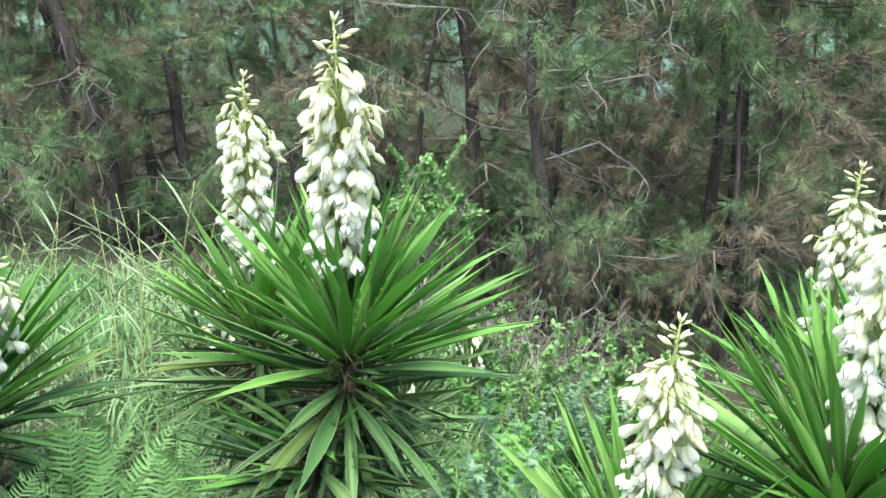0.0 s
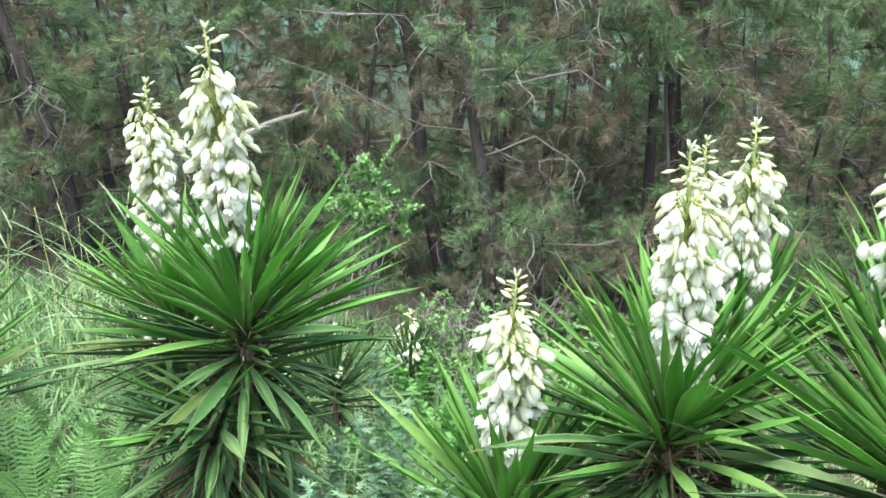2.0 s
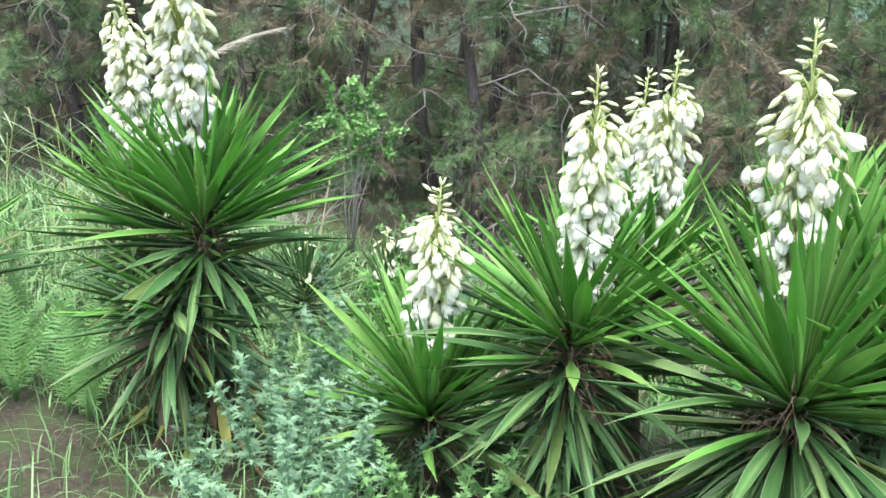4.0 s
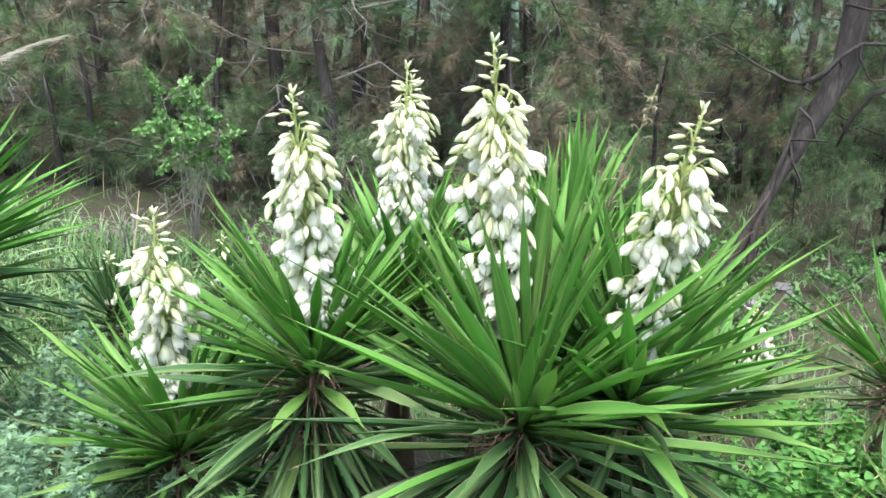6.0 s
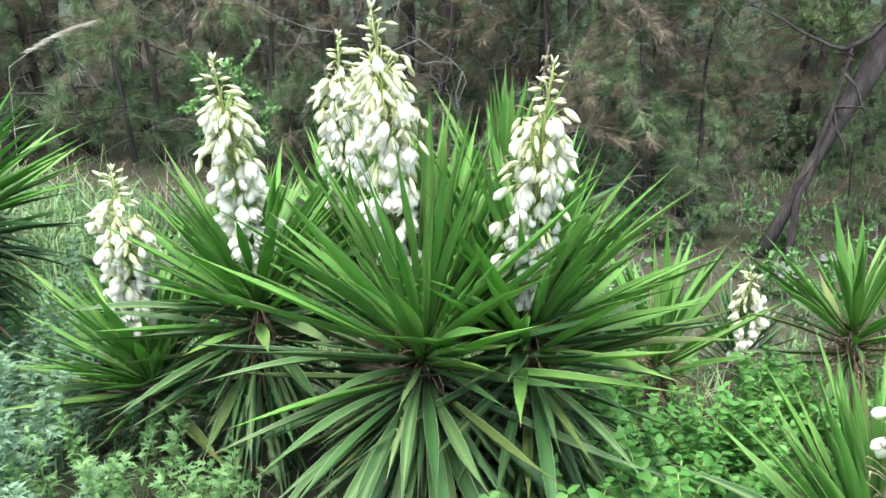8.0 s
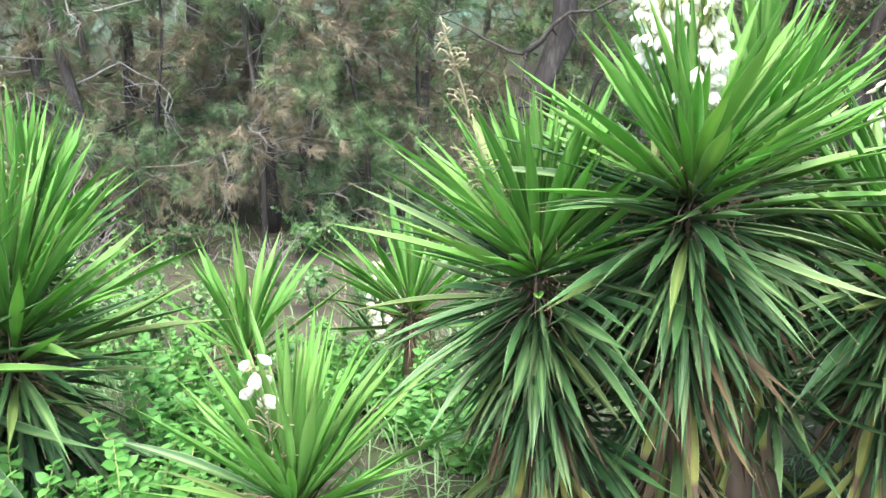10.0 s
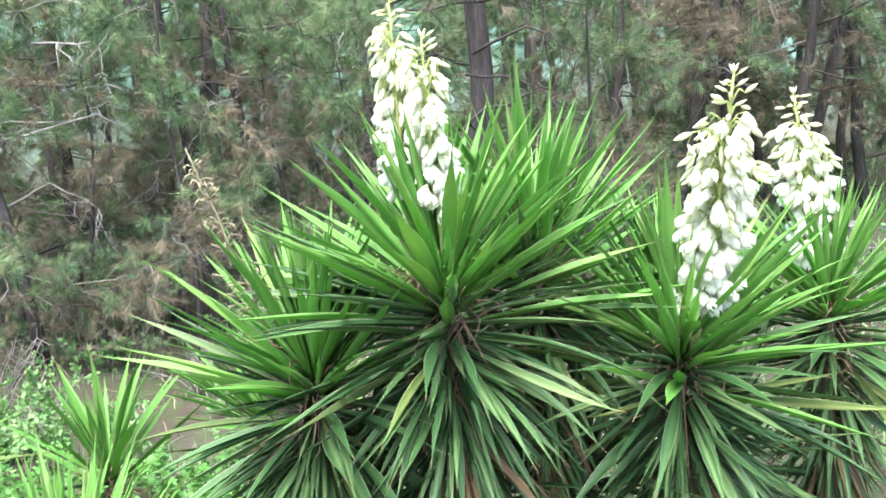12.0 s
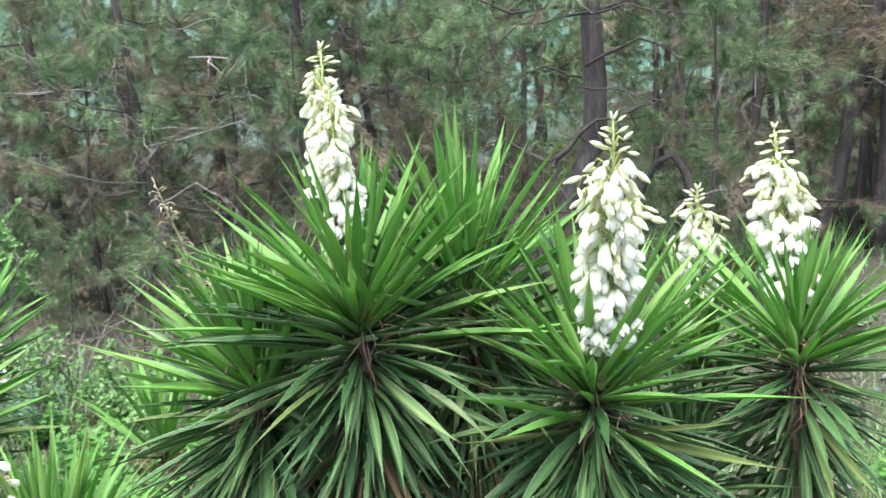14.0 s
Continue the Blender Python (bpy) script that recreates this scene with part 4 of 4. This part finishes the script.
def grass_field(name, label, spots, rng, tall, wide, material, bend=0.6):
    """One sheet of grass blades on the ground at the given spots."""
    n = len(spots)
    base = np.array([(x, y, ground_z(x, y) - 0.01) for x, y in spots])
    az = rng.uniform(0, 2 * math.pi, n)
    h = rng.uniform(*tall, n)[:, None]
    b = rng.uniform(0.1, bend, n)[:, None]
    way = np.c_[np.cos(az), np.sin(az), np.zeros(n)]
    side = np.c_[-np.sin(az), np.cos(az), np.zeros(n)] * 0.5 * wide * rng.uniform(0.7, 1.3, n)[:, None]
    upv = np.array([[0, 0, 1.0]])
    at = lambda s: base + upv * h * (s - 0.55 * b * s * s) + way * h * b * s * s
    vs = np.stack([at(0) - side * 0.7, at(0) + side * 0.7, at(0.4) - side, at(0.4) + side, at(0.75) - side * 0.7, at(0.75) + side * 0.7, at(1.0)], 1).reshape(-1, 3)
    tri = np.array([[0, 1, 3], [0, 3, 2], [2, 3, 5], [2, 5, 4], [4, 5, 6]])
    fs = (tri[None] + 7 * np.arange(n)[:, None, None]).reshape(-1, 3)
    ob = new(name, tri_mesh(name, vs, fs, material))
    return tagged(ob, label, "grass", kind="stuff")


def spots_in(rng, n, x0, x1, y0, y1, clump=0.0):
    p = np.c_[rng.uniform(x0, x1, n), rng.uniform(y0, y1, n)]
    if clump:
        keep = [noise.noise((x * 1.7, y * 1.7, 4)) > rng.uniform(-clump, clump) for x, y in p]
        p = p[np.array(keep)]
    return p


def build_grass():
    rng = np.random.default_rng(11)
    grass_field("meadow_grass", "tall tangled pale green meadow grass", spots_in(rng, 24000, -6.5, 0.6, 2.7, 6.3, 0.7), rng, (0.08, 0.40), 0.012, M_GRASS, 1.6)
    grass_field("verge_grass", "short green grass between the yuccas", spots_in(rng, 20000, -2.6, 7.8, 0.9, 5.0, 0.4), rng, (0.08, 0.30), 0.007, M_GRASS, 1.1)
    grass_field("bank_grass", "thin green grass on the bare bank", spots_in(rng, 10000, 4.5, 12.0, 1.2, 8.5, 0.5), rng, (0.03, 0.12), 0.008, M_GRASS, 1.4)
    grass_field("forest_grass", "sparse grass on the forest floor", spots_in(rng, 6500, -8, 14, 5.0, 11.0, 0.6), rng, (0.05, 0.2), 0.010, M_GRASS, 1.4)
    grass_field("wood_grass", "dull grass and litter under the pines", spots_in(rng, 14000, 4.5, 17, 8.5, 16.0, 0.6), rng, (0.06, 0.28), 0.014, M_GRASS, 1.2)
    grass_field("dry_grass", "dry straw-coloured grass among the green", spots_in(rng, 1800, -6.5, 4.8, 2.5, 7.6, 0.5), rng, (0.12, 0.4), 0.006, M_STRAW, 1.4)


build_grass()


def weed(name, label, category, at, stems, tall, leaf, leaf_size, step, material, seed, spread=0.25, pairs=True, taper=0.5, up=0.3, stem_mat=None, stem_r=0.004, bare=0.12):
    """A leafy weed: upright thin stems with leaves along them."""
    rng, rnd = np.random.default_rng(seed), random.Random(seed)
    z = ground_z(*at) - 0.01
    plant = thing(name, (*at, z), label, category)
    pos, dirs, size, g = [], [], [], Gather()
    for k in range(stems):
        a = rnd.uniform(0, 6.3)
        foot = Vector((math.cos(a), math.sin(a), 0)) * rnd.uniform(0, spread * 0.5)
        h = tall * rnd.uniform(0.6, 1.05)
        top = foot + Vector((math.cos(a) * spread * rnd.uniform(0.2, 1), math.sin(a) * spread * rnd.uniform(0.2, 1), h))
        mid = foot.lerp(top, 0.5) + Vector((rnd.uniform(-1, 1), rnd.uniform(-1, 1), 0)) * 0.04
        g.add(tube([foot, mid, top], [stem_r, stem_r * 0.8, stem_r * 0.4], 5))
        n = max(3, int(h / step))
        for j in range(n):
            q = bare + (1 - bare) * j / (n - 1)
            p = foot.lerp(mid, q * 2) if q < 0.5 else mid.lerp(top, q * 2 - 1)
            turn = j * (1.57 if pairs else 2.4) + rnd.uniform(-0.3, 0.3)
            for s in ((0, math.pi) if pairs else (0,)):
                pos.append(p)
                dirs.append((math.cos(turn + s), math.sin(turn + s), rnd.uniform(up - 0.4, up + 0.4)))
                size.append(leaf_size * rnd.uniform(0.7, 1.2) * (1 - taper * q * q))
    part("stalk", g.mesh("stalk", stem_mat or M_STALK), plant, kind="stuff")
    me = scattered("foliage", *leaf, frames_for(np.array(pos), np.array(dirs), np.array(size), rng), material)
    part("foliage", me, plant, kind="stuff")
    return plant


def shrub(name, label, at, tall, wide, boughs, leaves, leaf, leaf_size, material, seed, bark=None, bare=0.3):
    """A woody shrub: forking boughs and many small leaves held near their ends."""
    rng, rnd = np.random.default_rng(seed), random.Random(seed)
    bush = thing(name, (*at, ground_z(*at) - 0.02), label, "shrub")
    wob = lambda k: Vector((rnd.uniform(-1, 1), rnd.uniform(-1, 1), rnd.uniform(-1, 1))) * k
    ends = []
    for k in range(boughs):
        a = k * 2.4
        top = Vector((math.cos(a) * wide * rnd.uniform(0.1, 0.8), math.sin(a) * wide * rnd.uniform(0.1, 0.8), tall * rnd.uniform(0.65, 1)))
        run = [top * q + wob(0.05) * (q > 0) + Vector((0, 0, 0.12 * tall * math.sin(q * 3.1))) for q in (0, 0.3, 0.6, 1)]
        g = Gather()
        g.add(tube(run, [0.008, 0.006, 0.004, 0.002], 5))
        for j in range(7):
            q = rnd.uniform(bare, 1)
            i = min(2, int(q * 3))
            b = run[i].lerp(run[i + 1], q * 3 - i)
            e = b + (wob(1) + Vector((0, 0, 0.25))).normalized() * rnd.uniform(0.12, 0.3) * (tall ** 0.5)
            g.add(tube([b, b.lerp(e, 0.5) + wob(0.03), e], [0.004, 0.003, 0.0015], 4))
            ends.append((b, e))
        part("bough", g.mesh("bough", bark or M_TWIG), bush)
    if leaves:
        pick = rng.integers(0, len(ends), leaves)
        q = rng.uniform(0.2, 1.0, leaves)
        a, b = np.array([e[0] for e in ends])[pick], np.array([e[1] for e in ends])[pick]
        pos = a + (b - a) * q[:, None]
        dirs = (b - a) + rng.normal(0, 0.2, pos.shape)
        me = scattered("foliage", *leaf, frames_for(pos, dirs, leaf_size * rng.uniform(0.6, 1.2, leaves), rng, 0.7), material)
        part("foliage", me, bush, kind="stuff")
    return bush


def build_herbs():
    made = [weed("leafy_herb", "bright green broad-leaved herb among the grass", "herb", (2.2 + 0.2 * k, 1.95 + 0.15 * k), 4, 0.38, OVATE, 0.066, 0.015, M_HERB, 30 + k) for k in range(3)]
    rnd = random.Random(31)
    zones = [(1.0, 2.3, 1.15, 1.6, 8), (1.8, 2.75, 1.15, 1.55, 11), (2.0, 2.9, 1.2, 2.9, 21), (2.9, 3.5, 1.7, 2.9, 9), (2.1, 3.2, 2.8, 4.6, 5), (0.8, 2.0, 3.6, 5.2, 6), (-0.2, 0.9, 3.4, 5.0, 9), (5.9, 7.4, 2.2, 4.2, 3), (-1.9, -1.3, 2.0, 2.3, 3)]
    for x0, x1, y0, y1, n in zones:
        for k in range(n):
            x, y = rnd.uniform(x0, x1), rnd.uniform(y0, y1)
            copy_thing(rnd.choice(made), pose(x, y, ground_z(x, y) - 0.01, 0, 0, rnd.uniform(0, 360)) @ Matrix.Scale(rnd.uniform(0.75, 1.25), 4))
    for k, (x, y, h, n) in enumerate([(0.08, 1.8, 0.60, 8), (0.24, 1.85, 0.5, 8), (0.22, 1.6, 0.4, 6), (0.36, 2.0, 0.42, 4), (0.5, 1.5, 0.38, 6), (0.36, 1.5, 0.34, 6), (0.75, 1.45, 0.3, 6), (0.62, 1.62, 0.36, 7), (0.85, 1.62, 0.3, 7), (1.02, 1.42, 0.3, 7), (0.0, 2.05, 0.5, 7), (-0.12, 2.25, 0.45, 6), (1.2, 1.35, 0.26, 6), (-0.3, 1.92, 0.24, 6), (-0.15, 1.76, 0.26, 6), (0.0, 1.6, 0.28, 6), (0.2, 2.35, 0.75, 6), (0.35, 4.3, 0.62, 7), (0.55, 4.6, 0.55, 7)]):
        green = x > 0.45 and y < 2
        weed("lobed_weed" if green else "silvery_weed", "soft green weed with lobed leaves" if green else "silvery green weed with lobed leaves", "weed", (x, y), n, h, LOBED, 0.058, 0.0095, M_SHRUB if green else M_MUGWORT, 60 + k, 0.22, False, 0.25, 0.35, M_SHRUB, 0.003, 0.35)


build_herbs()


def build_bank():
    """Small weeds and loose gravel on the bare bank."""
    rnd, rng = random.Random(41), np.random.default_rng(41)
    made = [weed("bank_weed", "thin upright weed with small pale green leaves", "weed", (6.1 + 0.5 * k, 2.4 + 0.6 * k), 5, 0.34, OVATE, 0.034, 0.013, M_SAPLING, 170 + k, 0.22) for k in range(3)]
    for k in range(15):
        x, y = rnd.uniform(5.9, 7.8), rnd.uniform(2.2, 5.0)
        copy_thing(rnd.choice(made), pose(x, y, ground_z(x, y) - 0.01, 0, 0, rnd.uniform(0, 360)) @ Matrix.Scale(rnd.uniform(0.5, 1.1), 4))
    n = 1500
    p = np.c_[rng.uniform(5.8, 10.0, n), rng.uniform(1.9, 7.5, n)]
    pos = np.array([(x, y, ground_z(x, y) + 0.004) for x, y in p])
    lump = ((1, 0, 0), (0.3, 0.9, 0.1), (-0.8, 0.5, 0), (-0.7, -0.6, 0.1), (0.4, -0.9, 0), (0.1, 0.1, 0.7), (0, 0, -0.6))
    tris = [(i, (i + 1) % 5, 5) for i in range(5)] + [((i + 1) % 5, i, 6) for i in range(5)]
    mats = frames_for(pos, np.c_[rng.normal(0, 1, (n, 2)), rng.normal(0, 0.15, n)], 0.008 + 0.03 * rng.random(n) ** 3, rng, 0.2)
    tagged(new("gravel", scattered("gravel", lump, tris, mats, M_STONE)), "loose grey gravel on bare soil", "gravel", kind="stuff")


build_bank()


def build_shrubs():
    shrub("leafy_sapling", "light green sapling with small oval leaves", (-0.52, 5.87), 1.24 - ground_z(-0.52, 5.87), 0.3, 7, 2200, OVATE, 0.05, M_SAPLING, 80, bare=0.85)
    for k, (x, y, h, w) in enumerate([(0.35, 4.9, 0.75, 0.5), (0.75, 5.2, 0.6, 0.5), (0.0, 5.4, 0.6, 0.5), (1.1, 5.6, 0.5, 0.5), (1.5, 4.6, 0.5, 0.4), (1.0, 5.0, 0.45, 0.5), (1.3, 4.2, 0.35, 0.4), (1.9, 4.9, 0.35, 0.4)]):
        shrub("bramble_shrub", "low tangled shrub with small pale green leaves", (x, y), h, w, 7, 950, OVATE, 0.045, M_SAPLING, 90 + k, bare=0.2)
    for k, (x, y, h) in enumerate([(0.15, 5.8, 0.75), (-0.9, 5.6, 0.6), (0.6, 6.1, 0.7), (2.2, 6.2, 0.5)]):
        shrub("dead_shrub", "leafless tangle of grey twigs", (x, y), h, 0.7, 9, 0, None, 0, None, 110 + k)
    low = [shrub("ground_shrub", "low green shrub at the edge of the wood", (2.6 + 1.2 * k, 5.6 + 0.3 * k), 0.45, 0.5, 3, 420, OVATE, 0.05, M_SHRUB, 130 + k, bare=0.1) for k in range(2)]
    rnd = random.Random(15)
    for k in range(26):
        x, y = rnd.uniform(1.0, 9.5), rnd.uniform(4.6, 7.6)
        copy_thing(rnd.choice(low), pose(x, y, ground_z(x, y) - 0.03, 0, 0, rnd.uniform(0, 360)) @ Matrix.Scale(rnd.uniform(0.5, 1.1), 4))
    for k in range(14):
        x, y = 2.5 + 0.3 * k + rnd.uniform(-0.15, 0.15), rnd.uniform(6.3, 7.7)
        copy_thing(low[k % 2], pose(x, y, ground_z(x, y) - 0.03, 0, 0, rnd.uniform(0, 360)) @ Matrix.Scale(rnd.uniform(0.8, 1.2), 4))
    dark = [shrub("forest_shrub", "dark low shrub on the forest floor", (-6 + 3 * k, 10.0), 0.9, 0.9, 4, 700, OVATE, 0.07, M_SHRUB if k % 2 else M_NEEDLE, 120 + k) for k in range(4)]
    rnd = random.Random(5)
    for k in range(20):
        x, y = rnd.uniform(-10, 15), rnd.uniform(8.2, 13.5)
        copy_thing(rnd.choice(dark), pose(x, y, ground_z(x, y) - 0.03, 0, 0, rnd.uniform(0, 360)) @ Matrix.Scale(rnd.uniform(0.6, 1.3), 4))


build_shrubs()


def frond_mesh(seed):
    """A fern frond one unit long along +x, arching, with narrow leaflets on both sides."""
    rnd = random.Random(seed)
    vs, fs = [], []
    rib = lambda s: Vector((s, 0, 0.35 * s - 0.38 * s * s))
    for i in range(26):
        s = 0.12 + 0.87 * i / 25
        ln = 0.23 * math.sin(min(1, s * 1.5) * 1.4) * (1.04 - s) ** 0.6 + 0.015
        c, w = rib(s), 0.0095
        for side in (-1, 1):
            tip = c + Vector((0.05 + rnd.uniform(-0.02, 0.02), side * ln, -0.10 * ln + rnd.uniform(-0.015, 0.015)))
            mid = c.lerp(tip, 0.5) + Vector((0, 0, 0.015))
            n = len(vs)
            vs += [c - Vector((w, 0, 0)), c + Vector((w, 0, 0)), mid + Vector((w, 0, 0)), mid - Vector((w, 0, 0)), tip]
            fs += [(n, n + 1, n + 2, n + 3), (n + 3, n + 2, n + 4)]
    tv, tf = tube([rib(i / 6) for i in range(7)], [0.009 - 0.0012 * i for i in range(7)], 4)
    n = len(vs)
    return mesh_of("frond", vs + tv, fs + [tuple(i + n for i in f) for f in tf], M_FERN)


def build_ferns():
    fronds = [frond_mesh(k) for k in range(3)]
    rnd = random.Random(21)
    for x, y, size, n in [(-1.22, 2.42, 0.55, 5), (-1.38, 2.5, 0.5, 5), (-1.05, 2.65, 0.5, 6), (-0.95, 2.35, 0.42, 5), (-1.6, 2.35, 0.4, 5), (-0.85, 2.3, 0.4, 5), (-1.5, 2.9, 0.45, 6), (-0.6, 2.9, 0.5, 6), (-0.45, 2.65, 0.45, 6)]:
        fern = thing("fern", (x, y, ground_z(x, y) - 0.01), "light green fern with arching fronds", "fern", "ferns at the foot of the tall yucca")
        for k in range(n):
            m = pose(0, 0, 0, 0, 0, k * 360 / n + rnd.uniform(-20, 20)) @ pose(0, 0, 0, rnd.uniform(-15, 15), rnd.uniform(-84, -52)) @ Matrix.Scale(size * rnd.uniform(0.75, 1.1), 4)
            part("frond", fronds[k % 3], fern, m)


build_ferns()


def reed(at, tall, lean, seed, name="reed_grass", label="tall green reed grass with alternate narrow leaves", leaves=9, ln=0.32):
    rnd, rng = random.Random(seed), np.random.default_rng(seed)
    z = ground_z(*at) - 0.01
    plant = thing(name, (*at, z), label, "grass", "reeds in the meadow")
    p = lambda s: Vector((lean[0] * s ** 1.5, lean[1] * s ** 1.5, tall * s))
    part("stem", mesh_of("stem", *tube([p(i / 5) for i in range(6)], [0.005 - 0.0007 * i for i in range(6)], 5), M_STALK), plant)
    blade = sword_leaf("reed_blade", 0.3, 0.2, M_REED, 0.06, 0.2, 6)
    for k in range(leaves):
        s = 0.3 + 0.68 * k / leaves
        part("leaf", blade, plant, pose(*p(s)) @ pose(0, 0, 0, 0, 0, (k % 2) * 180 + rnd.uniform(-35, 35)) @ pose(0, 0, 0, 0, rnd.uniform(-55, -20)) @ Matrix.Scale(ln * rnd.uniform(0.6, 1.1), 4))


def build_reeds():
    for k, (x, y, h, lx) in enumerate([(-2.0, 4.1, 1.0, -0.18), (-1.9, 4.15, 0.95, -0.05), (-1.72, 4.1, 1.15, 0.1), (-1.8, 3.9, 0.9, 0.12), (-1.85, 4.2, 1.02, -0.25), (-1.7, 4.3, 0.9, 0.12), (-1.55, 4.1, 0.95, 0.2), (-2.2, 4.6, 0.8, -0.1), (-2.6, 4.0, 0.75, 0.1), (-1.2, 4.8, 0.8, 0.1), (-2.9, 5.0, 0.7, 0.0)]):
        reed((x, y), h, (lx, 0.05), 140 + k)
    rnd = random.Random(77)
    for k in range(10):
        reed((rnd.uniform(-3.6, -0.5), rnd.uniform(3.1, 6.2)), rnd.uniform(0.4, 0.8), (rnd.uniform(-0.2, 0.2), rnd.uniform(-0.1, 0.1)), 160 + k, leaves=7, ln=0.3)
    # a pale plume of grass beside the tall yucca
    plume = thing("plume_grass", (-1.05, 3.9, ground_z(-1.05, 3.9)), "pale feathery plume grass on a thin stalk", "grass")
    top = 1.30 - ground_z(-1.05, 3.9)
    bend = lambda s: Vector((-0.1 + 0.06 * s, 0, top * s / 0.8)) if s < 0.8 else Vector((-0.05 + 0.51 * (s - 0.8) / 0.2, 0.1 * (s - 0.8) / 0.2, top + 0.27 * math.sin((s - 0.8) / 0.2 * 1.4)))
    part("stalk", mesh_of("stalk", *tube([bend(i / 20) for i in range(21)], [0.0035 - 0.00012 * i for i in range(21)], 5), M_PLUME), plume)
    rng = np.random.default_rng(9)
    pos = np.array([bend(s) for s in rng.uniform(0.86, 0.985, 70)])
    part("plume", tri_mesh("plume", *needle_tris(pos, np.tile([[0.9, 0.1, 0.32]], (70, 1)), rng, 5, 0.085, 0.0022, 0.14), M_PLUME), plume, kind="stuff")
    straw = thing("dry_stalk", (-0.45, 4.3, ground_z(-0.45, 4.3)), "single dry straw-coloured grass stalk", "grass")
    part("stalk", mesh_of("stalk", *tube([(0, 0, 0), (0.01, 0, 0.5), (0.07, 0, 0.98)], [0.006, 0.005, 0.003], 5), M_STRAW), straw)


build_reeds()


def build_stones():
    rnd = random.Random(3)
    for k, (x, y, r) in enumerate([(9.6, 8.4, 0.14), (8.7, 7.2, 0.1), (6.5, 2.9, 0.1), (6.9, 3.3, 0.08), (7.6, 5.0, 0.1), (9.0, 6.6, 0.12), (10.4, 8.0, 0.16), (4.2, 6.6, 0.14), (4.7, 7.0, 0.12), (8.0, 5.8, 0.09)]):
        bm = bmesh.new()
        bmesh.ops.create_icosphere(bm, subdivisions=3, radius=r)
        for v in bm.verts:
            d = v.co.normalized()
            v.co *= 1 + 0.35 * noise.noise(d * 1.6 + Vector((k * 7, 0, 0))) + 0.1 * noise.noise(d * 5)
            v.co.z *= 0.45
        me = bpy.data.meshes.new("stone")
        bm.to_mesh(me)
        bm.free()
        me.materials.append(M_STONE)
        ob = new("stone", me)
        ob.location = (x, y, ground_z(x, y) + r * 0.15)
        ob.rotation_euler = (0, 0, rnd.uniform(0, 6))
        tagged(ob, "weathered grey stone half sunk in the soil", "stone", "stones on the bank")
    # a bent dead sapling that arches over at the wood's edge
    arch = thing("bent_sapling", (6.12, 7.98, ground_z(6.12, 7.98) - 0.05), "bare dark sapling bent over in an arch", "tree")
    top = 0.05 - ground_z(6.12, 7.98)
    run = [(0, 0, 0), (-0.02, 0, top + 0.4), (-0.07, 0, top + 0.8), (-0.13, 0, top + 1.15), (-0.26, 0, top + 1.36), (-0.42, 0, top + 1.30), (-0.56, 0.05, top + 1.05), (-0.64, 0.1, top + 0.75)]
    part("trunk", mesh_of("trunk", *tube(run, [0.06, 0.055, 0.05, 0.046, 0.042, 0.036, 0.026, 0.012], 8), M_BARK), arch)


build_stones()
